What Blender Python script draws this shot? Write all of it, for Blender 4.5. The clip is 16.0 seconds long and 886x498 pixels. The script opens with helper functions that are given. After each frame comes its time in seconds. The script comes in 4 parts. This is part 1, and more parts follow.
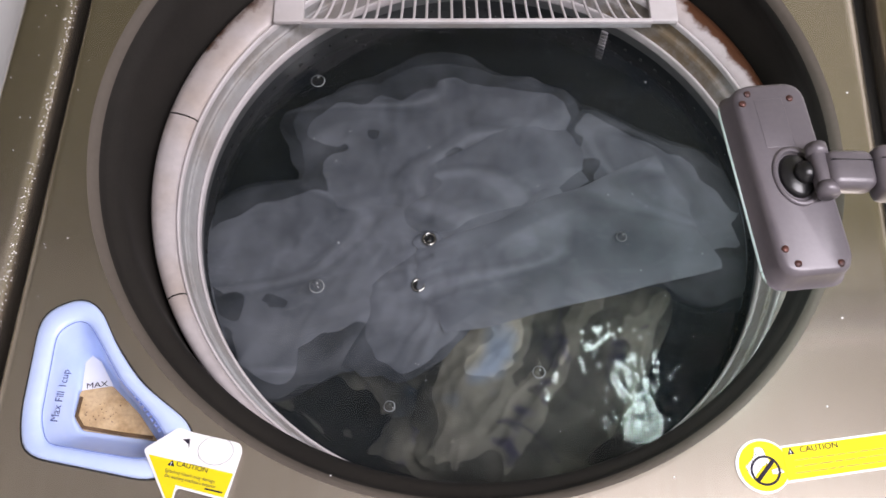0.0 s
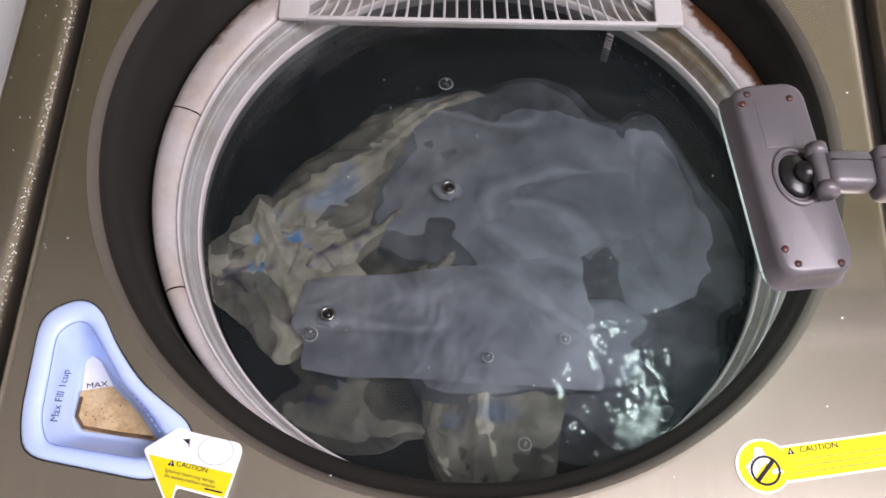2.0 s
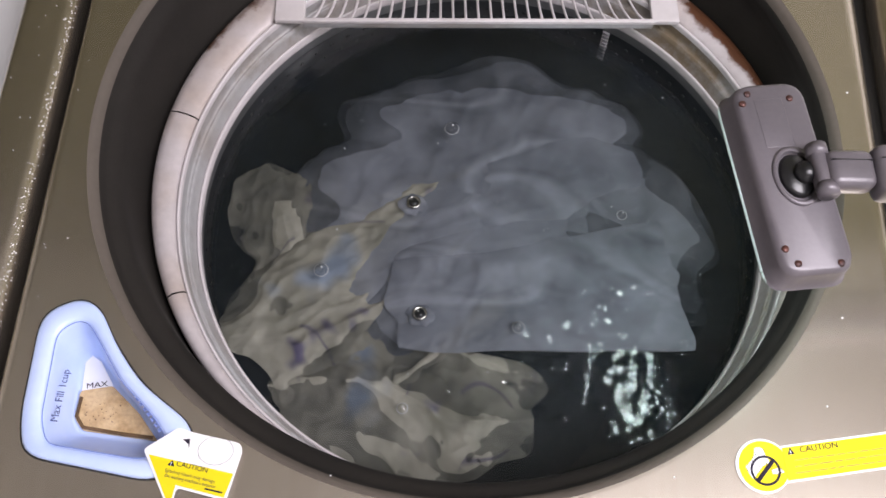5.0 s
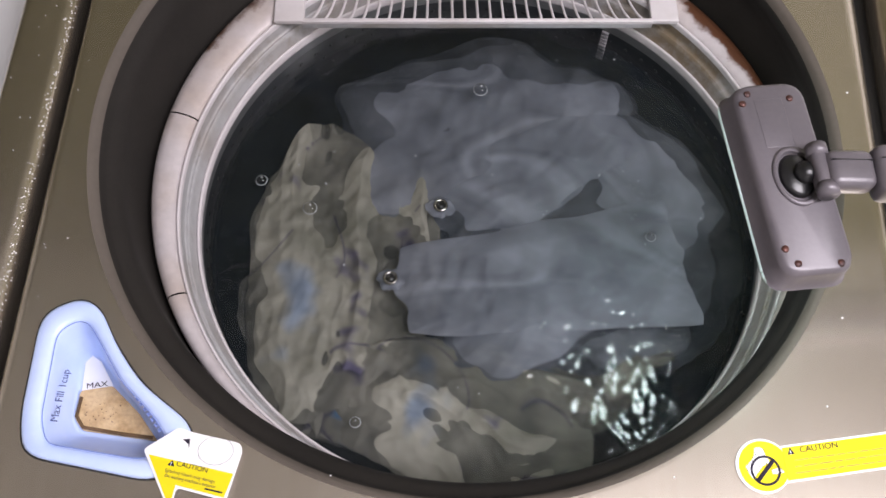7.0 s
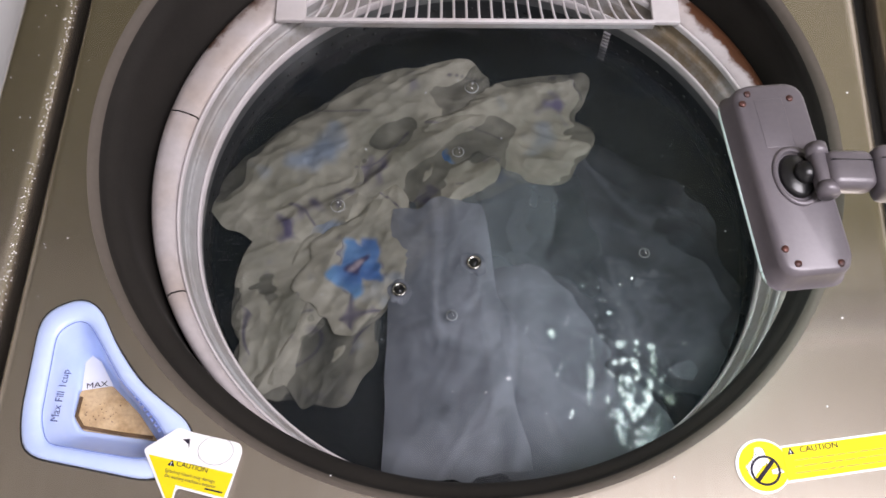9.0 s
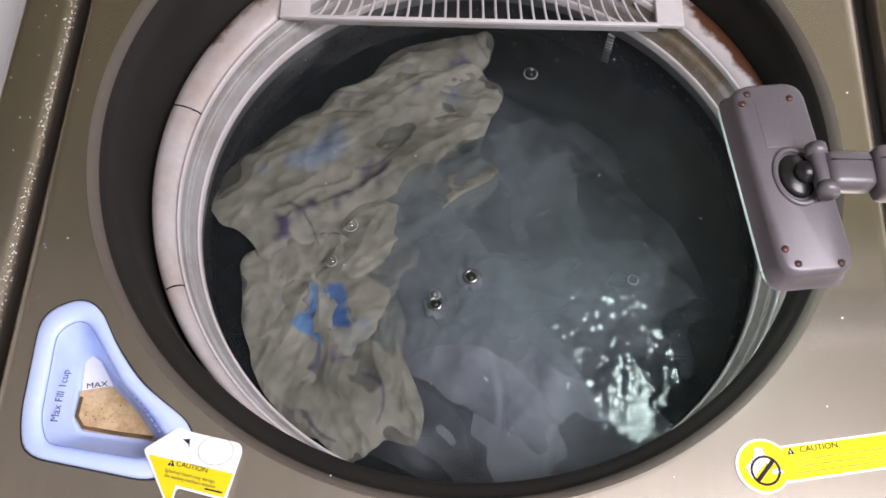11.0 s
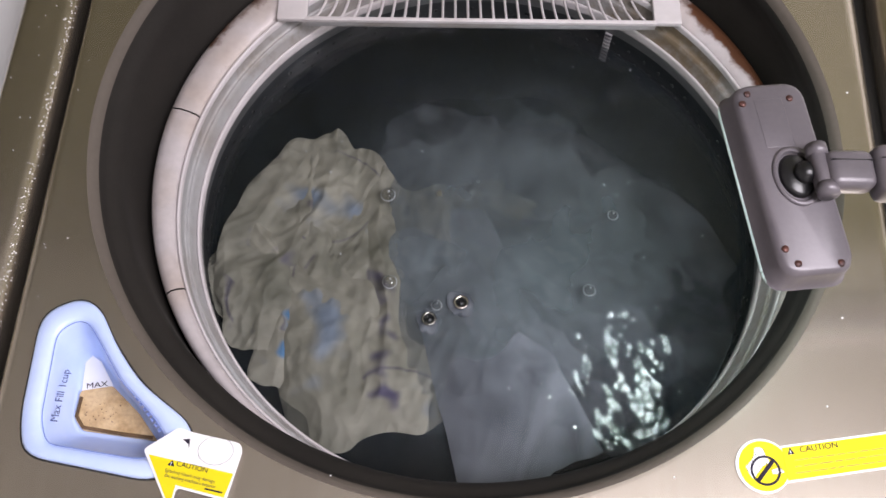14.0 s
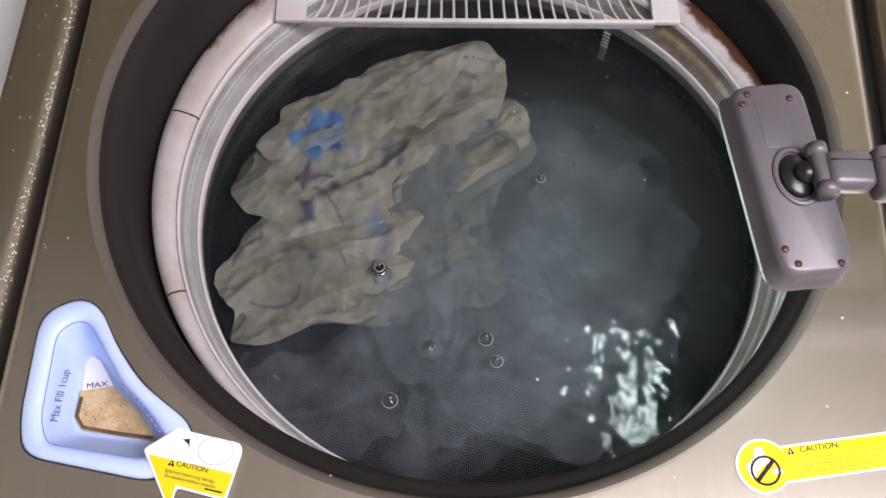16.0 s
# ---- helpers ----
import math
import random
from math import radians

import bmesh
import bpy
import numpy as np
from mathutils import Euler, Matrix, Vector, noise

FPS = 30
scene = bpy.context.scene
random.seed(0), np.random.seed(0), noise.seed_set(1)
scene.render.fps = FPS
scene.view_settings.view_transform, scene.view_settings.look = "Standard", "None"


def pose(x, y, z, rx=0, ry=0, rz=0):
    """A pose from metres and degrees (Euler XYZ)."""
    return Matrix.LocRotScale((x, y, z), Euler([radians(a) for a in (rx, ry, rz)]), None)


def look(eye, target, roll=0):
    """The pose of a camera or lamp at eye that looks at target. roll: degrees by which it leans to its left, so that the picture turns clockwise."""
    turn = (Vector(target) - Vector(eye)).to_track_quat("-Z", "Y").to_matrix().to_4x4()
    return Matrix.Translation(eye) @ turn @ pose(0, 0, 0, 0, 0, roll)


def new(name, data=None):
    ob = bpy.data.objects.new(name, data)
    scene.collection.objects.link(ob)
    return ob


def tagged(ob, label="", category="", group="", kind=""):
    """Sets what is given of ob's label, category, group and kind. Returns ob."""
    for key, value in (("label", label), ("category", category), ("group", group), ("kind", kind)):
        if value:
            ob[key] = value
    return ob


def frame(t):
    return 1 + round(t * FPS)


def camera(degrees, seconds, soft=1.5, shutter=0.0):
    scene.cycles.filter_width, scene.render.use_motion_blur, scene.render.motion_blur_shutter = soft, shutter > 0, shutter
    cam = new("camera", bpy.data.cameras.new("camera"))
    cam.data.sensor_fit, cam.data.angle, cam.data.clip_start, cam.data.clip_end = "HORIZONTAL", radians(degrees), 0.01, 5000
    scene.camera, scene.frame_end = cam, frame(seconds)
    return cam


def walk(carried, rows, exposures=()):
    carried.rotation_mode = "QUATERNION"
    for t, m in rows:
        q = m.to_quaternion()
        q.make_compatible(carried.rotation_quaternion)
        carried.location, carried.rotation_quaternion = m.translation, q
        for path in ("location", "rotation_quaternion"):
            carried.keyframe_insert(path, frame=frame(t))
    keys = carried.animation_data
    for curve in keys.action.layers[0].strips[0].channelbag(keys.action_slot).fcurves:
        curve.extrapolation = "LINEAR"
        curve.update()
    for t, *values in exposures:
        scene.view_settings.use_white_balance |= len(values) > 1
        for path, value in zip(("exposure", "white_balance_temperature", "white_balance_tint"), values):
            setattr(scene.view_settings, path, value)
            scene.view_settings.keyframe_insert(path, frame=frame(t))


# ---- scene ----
ZP = 0.95  # height of the machine's top
eye = (-0.0207, -0.3217, ZP + 0.5598)
cam = camera(47.55, 16.0, soft=1.6)
held = look(eye, (eye[0] - 0.00682, eye[1] + 0.41326, eye[2] - 0.91059), 1.925)
walk(cam, [(0, held), (16, held)])

# ---- light ----
world = bpy.data.worlds.new("room_air")
scene.world = world
world.use_nodes = True
world.node_tree.nodes["Background"].inputs[0].default_value = (0.75, 0.85, 1.0, 1)
world.node_tree.nodes["Background"].inputs[1].default_value = 0.05


def area_lamp(name, at, target, sx, sy, power, colour):
    data = bpy.data.lights.new(name, "AREA")
    data.shape, data.size, data.size_y, data.energy, data.color = "RECTANGLE", sx, sy, power, colour
    ob = new(name, data)
    ob.matrix_world = look(at, target)
    return ob


area_lamp("ceiling_lamp_light", (0.87, -0.52, 2.36), (0.87, -0.52, 0), 1.4, 0.6, 55, (0.985, 0.925, 1.0))
scene.view_settings.exposure = 0.0


# ---- materials ----
def mat(name, base, rough=0.5, metal=0.0, grain=0.0, grain_size=200.0, bump=0.0, spots=None, spot_size=8.0, stretch=(1, 1, 1)):
    """A principled surface: colour broken by fine grain and by large faint stains, with relief."""
    m = bpy.data.materials.new(name)
    m.use_nodes = True
    n, l = m.node_tree.nodes, m.node_tree.links
    b = n["Principled BSDF"]
    b.inputs["Roughness"].default_value, b.inputs["Metallic"].default_value = rough, metal
    tc = n.new("ShaderNodeTexCoord")
    mp = n.new("ShaderNodeMapping")
    mp.inputs["Scale"].default_value = stretch
    l.new(tc.outputs["Object"], mp.inputs["Vector"])
    fine = n.new("ShaderNodeTexNoise")
    fine.inputs["Scale"].default_value, fine.inputs["Detail"].default_value = grain_size, 4
    wide = n.new("ShaderNodeTexNoise")
    wide.inputs["Scale"].default_value, wide.inputs["Detail"].default_value = spot_size, 5
    for x in (fine, wide):
        l.new(mp.outputs["Vector"], x.inputs["Vector"])
    other = spots or tuple(c * 0.75 for c in base)
    ramp = n.new("ShaderNodeValToRGB")
    ramp.color_ramp.elements[0].position, ramp.color_ramp.elements[1].position = 0.42, 0.66
    ramp.color_ramp.elements[0].color, ramp.color_ramp.elements[1].color = (*base, 1), (*other, 1)
    l.new(wide.outputs["Fac"], ramp.inputs["Fac"])
    hue = n.new("ShaderNodeMixRGB")
    hue.blend_type = "OVERLAY"
    hue.inputs["Fac"].default_value = grain
    l.new(ramp.outputs["Color"], hue.inputs["Color1"])
    l.new(fine.outputs["Fac"], hue.inputs["Color2"])
    l.new(hue.outputs["Color"], b.inputs["Base Color"])
    vary = n.new("ShaderNodeMapRange")
    vary.inputs["To Min"].default_value, vary.inputs["To Max"].default_value = rough * 0.85, min(1, rough * 1.2)
    l.new(wide.outputs["Fac"], vary.inputs["Value"])
    l.new(vary.outputs["Result"], b.inputs["Roughness"])
    if bump:
        bp = n.new("ShaderNodeBump")
        bp.inputs["Strength"].default_value, bp.inputs["Distance"].default_value = bump, 0.001
        l.new(fine.outputs["Fac"], bp.inputs["Height"])
        l.new(bp.outputs["Normal"], b.inputs["Normal"])
    return m


STEEL = mat("champagne_steel", (0.61, 0.555, 0.48), 0.26, 0.95, 0.10, 260, 0.02, (0.42, 0.38, 0.32), 3, (1, 0.06, 1))
# mid-dark brown painting the shaded roll between steel lip and liner
LIP_SHADE = mat("lip_shade_brown", (0.105, 0.090, 0.076), 0.55, 0.0, 0.10, 260, 0.02, (0.085, 0.073, 0.062), 6)
LIP_SHADE.node_tree.nodes["Principled BSDF"].inputs["Specular IOR Level"].default_value = 0.2
YELLOW_SHEEN = 0.15
GAP = mat("black_gap", (0.012, 0.012, 0.012), 0.6, 0, 0.1)
LINER = mat("dark_liner", (0.020, 0.018, 0.016), 0.6, 0, 0.15, 300, 0.05, (0.016, 0.0145, 0.013), 12)
BLUE = mat("pale_blue_plastic", (0.49, 0.61, 0.93), 0.35, 0, 0.08, 150, 0.03, (0.53, 0.64, 0.93), 15)
BROWN = mat("dried_detergent", (0.56, 0.40, 0.22), 0.7, 0, 0.35, 500, 0.25, (0.44, 0.29, 0.14), 70)
EDGE_BROWN = mat("dark_edge_brown", (0.10, 0.055, 0.02), 0.7, 0, 0.3, 500, 0.2, (0.16, 0.09, 0.04), 90)
WHITE = mat("white_plastic", (0.52, 0.49, 0.50), 0.4, 0, 0.08, 150, 0.05, (0.45, 0.42, 0.42), 20)
RIMM = mat("pale_rim_plastic", (0.33, 0.33, 0.335), 0.38, 0.2, 0.2, 180, 0.08, (0.27, 0.25, 0.235), 25)
DRUM = mat("drum_steel", (0.27, 0.275, 0.28), 0.35, 0.7, 0.15, 200, 0.05, (0.19, 0.195, 0.195), 12)
# drum steel again, with the dimming of murky water put into its colour
DRUM_MURK = mat("drum_steel_murk", (0.055, 0.060, 0.064), 0.5, 0.3, 0.3, 160, 0.2, (0.035, 0.038, 0.040), 14)
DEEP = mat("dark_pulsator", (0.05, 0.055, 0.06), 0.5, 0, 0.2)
GREY = mat("grey_violet_plastic", (0.125, 0.113, 0.125), 0.36, 0.15, 0.1, 400, 0.04, (0.105, 0.096, 0.107), 30)
SCREW = mat("rusted_screw", (0.12, 0.05, 0.04), 0.5, 0.5, 0.5, 600, 0.3, (0.05, 0.03, 0.03), 300)
BLACK = mat("black_rubber", (0.012, 0.012, 0.013), 0.3, 0, 0.1)
PAPER = mat("white_sticker", (0.80, 0.80, 0.82), 0.45, 0, 0.05, 200, 0, (0.74, 0.74, 0.76), 30)
YELLOW = mat("yellow_sticker", (0.76, 0.63, 0.012), 0.45, 0, 0.05, 200, 0, (0.72, 0.59, 0.015), 30)
YELLOW.node_tree.nodes["Principled BSDF"].inputs["Specular IOR Level"].default_value = YELLOW_SHEEN
INK = mat("black_ink", (0.03, 0.025, 0.04), 0.6, 0, 0.05)
INK.node_tree.nodes["Principled BSDF"].inputs["Specular IOR Level"].default_value = 0.1
FADED = mat("faded_ink", (0.40, 0.34, 0.04), 0.6, 0, 0.05)
OLIVEINK = mat("olive_ink", (0.16, 0.135, 0.04), 0.6, 0, 0.05)
BLUEINK = mat("dark_blue_ink", (0.06, 0.08, 0.22), 0.6, 0, 0.05)
# darker cup blue: shading of embossing and inner edge put into colour
DENT = mat("blue_relief_shade", (0.22, 0.30, 0.66), 0.5, 0, 0.05)
WALL = mat("white_wall_paint", (0.72, 0.70, 0.66), 0.7, 0, 0.1, 80, 0.1, (0.66, 0.64, 0.6), 3)
OLIVE = mat("olive_wall_paint", (0.112, 0.106, 0.036), 0.7, 0, 0.1, 80, 0.1, (0.098, 0.092, 0.032), 3)
TILE = mat("pale_floor_tile", (0.72, 0.72, 0.74), 0.35, 0, 0.05, 60, 0.02, (0.66, 0.66, 0.68), 4)
METAL = mat("eyelet_metal", (0.55, 0.53, 0.5), 0.22, 1.0, 0.1)


def rusty(name, paint=(0.45, 0.415, 0.42), old=(0.40, 0.345, 0.32), rust=(0.085, 0.036, 0.018), band=(0.64, 0.86)):
    """Pale painted ring with rust where the vertex mask is high, broken by noise."""
    m = mat(name, paint, 0.38, 0.1, 0.15, 160, 0.05, old, 22)
    n, l = m.node_tree.nodes, m.node_tree.links
    b = n["Principled BSDF"]
    clean = b.inputs["Base Color"].links[0].from_socket
    mask = n.new("ShaderNodeAttribute")
    mask.attribute_name = "rust"
    tc = n.new("ShaderNodeTexCoord")
    nz = n.new("ShaderNodeTexNoise")
    nz.inputs["Scale"].default_value, nz.inputs["Detail"].default_value, nz.inputs["Roughness"].default_value = 55, 8, 0.7
    l.new(tc.outputs["Object"], nz.inputs["Vector"])
    add = n.new("ShaderNodeMath")
    add.operation = "ADD"
    l.new(mask.outputs["Fac"], add.inputs[0])
    l.new(nz.outputs["Fac"], add.inputs[1])
    rp = n.new("ShaderNodeValToRGB")
    shift = n.new("ShaderNodeMath")
    shift.operation = "SUBTRACT"
    shift.inputs[1].default_value = 0.13
    l.new(add.outputs[0], shift.inputs[0])
    rp.color_ramp.elements[0].position, rp.color_ramp.elements[1].position = band
    l.new(shift.outputs[0], rp.inputs["Fac"])
    mix = n.new("ShaderNodeMixRGB")
    mix.inputs["Color2"].default_value = (*rust, 1)
    l.new(rp.outputs["Color"], mix.inputs["Fac"])
    l.new(clean, mix.inputs["Color1"])
    l.new(mix.outputs["Color"], b.inputs["Base Color"])
    return m


LINER.node_tree.nodes["Principled BSDF"].inputs["Specular IOR Level"].default_value = 0.18
RING = rusty("rust_flecked_ring")
STAINED = rusty("stained_rim_plastic", (0.33, 0.33, 0.335), (0.27, 0.25, 0.235), (0.15, 0.115, 0.075), (0.45, 0.85))


def cloth_mat(name, rough, clear, through_light, weave=45, relief=0.5):
    """Wet cloth: colour from its own attribute (dye, and on voile painted crease light), fine weave relief, thin enough
    to pass some light.
    """
    m = bpy.data.materials.new(name)
    m.use_nodes = True
    n, l = m.node_tree.nodes, m.node_tree.links
    b, out = n["Principled BSDF"], n["Material Output"]
    b.inputs["Roughness"].default_value = rough
    dye_and_creases = n.new("ShaderNodeAttribute")
    dye_and_creases.attribute_name = "dye_and_creases"
    tc = n.new("ShaderNodeTexCoord")
    nz = n.new("ShaderNodeTexNoise")
    nz.inputs["Scale"].default_value, nz.inputs["Detail"].default_value = weave, 6
    l.new(tc.outputs["Object"], nz.inputs["Vector"])
    mx = n.new("ShaderNodeMixRGB")
    mx.blend_type = "OVERLAY"
    mx.inputs["Fac"].default_value = 0.35
    l.new(dye_and_creases.outputs["Color"], mx.inputs["Color1"])
    l.new(nz.outputs["Fac"], mx.inputs["Color2"])
    l.new(mx.outputs["Color"], b.inputs["Base Color"])
    bp = n.new("ShaderNodeBump")
    bp.inputs["Strength"].default_value, bp.inputs["Distance"].default_value = relief, 0.003
    l.new(nz.outputs["Fac"], bp.inputs["Height"])
    l.new(bp.outputs["Normal"], b.inputs["Normal"])
    tl = n.new("ShaderNodeBsdfTranslucent")
    l.new(mx.outputs["Color"], tl.inputs["Color"])
    m1 = n.new("ShaderNodeMixShader")
    m1.inputs[0].default_value = through_light
    l.new(b.outputs[0], m1.inputs[1])
    l.new(tl.outputs[0], m1.inputs[2])
    tr = n.new("ShaderNodeBsdfTransparent")
    m2 = n.new("ShaderNodeMixShader")
    m2.inputs[0].default_value = clear
    l.new(m1.outputs[0], m2.inputs[1])
    l.new(tr.outputs[0], m2.inputs[2])
    l.new(m2.outputs[0], out.inputs["Surface"])
    return m


SHEER = cloth_mat("wet_sheer_voile", 0.6, 0.34, 0.25)
COTTON = cloth_mat("wet_floral_cotton", 0.7, 0.0, 0.2, 70, 0.8)


def water_mat():
    m = bpy.data.materials.new("water_surface")
    m.use_nodes = True
    n, l = m.node_tree.nodes, m.node_tree.links
    n.remove(n["Principled BSDF"])
    tr = n.new("ShaderNodeBsdfTransparent")
    tr.inputs[0].default_value = (0.92, 0.935, 0.94, 1)
    gl = n.new("ShaderNodeBsdfGlossy")
    gl.inputs["Roughness"].default_value = 0.0
    fr = n.new("ShaderNodeFresnel")
    fr.inputs["IOR"].default_value = 1.47
    tc = n.new("ShaderNodeTexCoord")
    nz = n.new("ShaderNodeTexNoise")
    nz.inputs["Scale"].default_value, nz.inputs["Detail"].default_value = 210, 1.5
    l.new(tc.outputs["Object"], nz.inputs["Vector"])
    bp = n.new("ShaderNodeBump")
    bp.inputs["Strength"].default_value, bp.inputs["Distance"].default_value = 0.7, 0.00050
    l.new(nz.outputs["Fac"], bp.inputs["Height"])
    l.new(bp.outputs["Normal"], gl.inputs["Normal"])
    mx = n.new("ShaderNodeMixShader")
    l.new(fr.outputs[0], mx.inputs[0])
    l.new(tr.outputs[0], mx.inputs[1])
    l.new(gl.outputs[0], mx.inputs[2])
    haze = n.new("ShaderNodeBsdfDiffuse")
    haze.inputs[0].default_value = (0.022, 0.029, 0.034, 1)
    cloud = n.new("ShaderNodeTexNoise")
    cloud.inputs["Scale"].default_value, cloud.inputs["Detail"].default_value = 11, 6
    l.new(tc.outputs["Object"], cloud.inputs["Vector"])
    dense = n.new("ShaderNodeMapRange")
    dense.inputs["From Min"].default_value, dense.inputs["From Max"].default_value = 0.3, 0.7
    dense.inputs["To Min"].default_value, dense.inputs["To Max"].default_value = 0.03, 0.10
    l.new(cloud.outputs["Fac"], dense.inputs["Value"])
    body = n.new("ShaderNodeMixShader")
    l.new(dense.outputs["Result"], body.inputs[0])
    l.new(tr.outputs[0], body.inputs[1])
    l.new(haze.outputs[0], body.inputs[2])
    l.new(body.outputs[0], mx.inputs[1])
    l.new(mx.outputs[0], n["Material Output"].inputs["Surface"])
    return m


def murk_mat(name, colour, amount, size, reach=None):
    """A thin sheet of uneven density in the water: the pale soap cloud, and dark veils added to fade things with depth.
    """
    m = bpy.data.materials.new(name)
    m.use_nodes = True
    n, l = m.node_tree.nodes, m.node_tree.links
    n.remove(n["Principled BSDF"])
    tr = n.new("ShaderNodeBsdfTransparent")
    df = n.new("ShaderNodeBsdfDiffuse")
    df.inputs[0].default_value = (*colour, 1)
    tc = n.new("ShaderNodeTexCoord")
    nz = n.new("ShaderNodeTexNoise")
    nz.inputs["Scale"].default_value, nz.inputs["Detail"].default_value = size, 4
    l.new(tc.outputs["Object"], nz.inputs["Vector"])
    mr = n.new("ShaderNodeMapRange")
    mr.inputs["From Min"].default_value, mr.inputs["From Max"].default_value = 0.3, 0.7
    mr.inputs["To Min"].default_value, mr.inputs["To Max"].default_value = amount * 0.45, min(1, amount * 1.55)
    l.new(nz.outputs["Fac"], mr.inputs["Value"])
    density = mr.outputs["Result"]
    if reach:
        far = n.new("ShaderNodeVectorMath")
        far.operation = "LENGTH"
        l.new(tc.outputs["Object"], far.inputs[0])
        thin = n.new("ShaderNodeMapRange")
        thin.inputs["From Min"].default_value, thin.inputs["From Max"].default_value = reach * 0.35, reach
        thin.inputs["To Min"].default_value, thin.inputs["To Max"].default_value = 1.0, 0.0
        l.new(far.outputs["Value"], thin.inputs["Value"])
        both = n.new("ShaderNodeMath")
        both.operation = "MULTIPLY"
        l.new(density, both.inputs[0])
        l.new(thin.outputs["Result"], both.inputs[1])
        density = both.outputs[0]
    mx = n.new("ShaderNodeMixShader")
    l.new(density, mx.inputs[0])
    l.new(tr.outputs[0], mx.inputs[1])
    l.new(df.outputs[0], mx.inputs[2])
    l.new(mx.outputs[0], n["Material Output"].inputs["Surface"])
    return m


WATER = water_mat()
# VEIL and VEIL_LOW are near black: they paint the dimming with depth
VEIL = murk_mat("depth_fade", (0.018, 0.0235, 0.028), 0.32, 27)
CLOUD = murk_mat("soap_cloud", (0.175, 0.205, 0.222), 0.57, 15, 0.176)
VEIL_LOW = murk_mat("depth_fade_low", (0.009, 0.011, 0.0135), 0.62, 9)
GLOW = bpy.data.materials.new("lamp_diffuser_glow")
GLOW.use_nodes = True
GLOW.node_tree.nodes["Principled BSDF"].inputs["Emission Color"].default_value = (0.80, 1.0, 0.97, 1)
GLOW.node_tree.nodes["Principled BSDF"].inputs["Emission Strength"].default_value = 35
GLASS = mat("pale_glass_edge", (0.62, 0.80, 0.76), 0.12, 0, 0.05, 200, 0, (0.58, 0.76, 0.73), 30)


# ---- building helpers ----
def part(name, bm, material, parent=None, label="", smooth=True):
    me = bpy.data.meshes.new(name)
    bmesh.ops.recalc_face_normals(bm, faces=bm.faces)
    bm.to_mesh(me)
    bm.free()
    me.materials.append(material)
    if smooth:
        me.polygons.foreach_set("use_smooth", [True] * len(me.polygons))
    ob = new(name, me)
    ob.parent = parent
    if label:
        tagged(ob, label)
    return ob


def thing(name, at, label, category, group="", kind=""):
    ob = new(name)
    ob.empty_display_size = 0.02
    ob.location = at
    return tagged(ob, label, category, group, kind)


def box(bm, x0, x1, y0, y1, z0, z1, bevel=0.0, m=None):
    r = bmesh.ops.create_cube(bm, size=1.0)
    vs = r["verts"]
    for v in vs:
        v.co = Vector((x0 + (v.co.x + 0.5) * (x1 - x0), y0 + (v.co.y + 0.5) * (y1 - y0), z0 + (v.co.z + 0.5) * (z1 - z0)))
    if m:
        bmesh.ops.transform(bm, matrix=m, verts=vs)
    if bevel:
        es = list({e for v in vs for e in v.link_edges})
        bmesh.ops.bevel(bm, geom=es, offset=bevel, segments=3, profile=0.5, affect="EDGES")


def lathe(profile, centre=(0, 0), a0=0.0, a1=360.0, steps=160, closed=False):
    """Turn a profile of (radius, z) round a vertical axis."""
    bm = bmesh.new()
    full = a1 - a0 >= 359.9
    rows = []
    for i in range(steps if full else steps + 1):
        a = radians(a0 + (a1 - a0) * i / steps)
        rows.append([bm.verts.new((centre[0] + r * math.cos(a), centre[1] + r * math.sin(a), z)) for r, z in profile])
    n = len(rows)
    for i in range(n if full else n - 1):
        p, q = rows[i], rows[(i + 1) % n]
        for j in range(len(profile) if closed else len(profile) - 1):
            k = (j + 1) % len(profile)
            bm.faces.new((p[j], q[j], q[k], p[k]))
    if closed and not full:
        bm.faces.new(rows[0])
        bm.faces.new(rows[-1])
    return bm


def tube(bm, points, radius, sides=8):
    """A round bar along points."""
    rings = []
    for i, p in enumerate(points):
        p = Vector(p)
        d = (Vector(points[min(i + 1, len(points) - 1)]) - Vector(points[max(i - 1, 0)])).normalized()
        s = d.cross(Vector((0, 0, 1)))
        s = s.normalized() if s.length > 1e-4 else Vector((1, 0, 0))
        u = s.cross(d)
        rings.append([bm.verts.new(p + radius * (math.cos(k * math.tau / sides) * s + math.sin(k * math.tau / sides) * u)) for k in range(sides)])
    for a, b in zip(rings, rings[1:]):
        for k in range(sides):
            bm.faces.new((a[k], a[(k + 1) % sides], b[(k + 1) % sides], b[k]))
    bm.faces.new(rings[0])
    bm.faces.new(rings[-1])


def torus(bm, centre, R, r, n=24, k=8, m=None):
    rows = []
    for i in range(n):
        a = i * math.tau / n
        row = []
        for j in range(k):
            b = j * math.tau / k
            v = Vector(((R + r * math.cos(b)) * math.cos(a), (R + r * math.cos(b)) * math.sin(a), r * math.sin(b)))
            row.append(bm.verts.new((m @ v if m else v) + Vector(centre)))
        rows.append(row)
    for i in range(n):
        for j in range(k):
            bm.faces.new((rows[i][j], rows[(i + 1) % n][j], rows[(i + 1) % n][(j + 1) % k], rows[i][(j + 1) % k]))


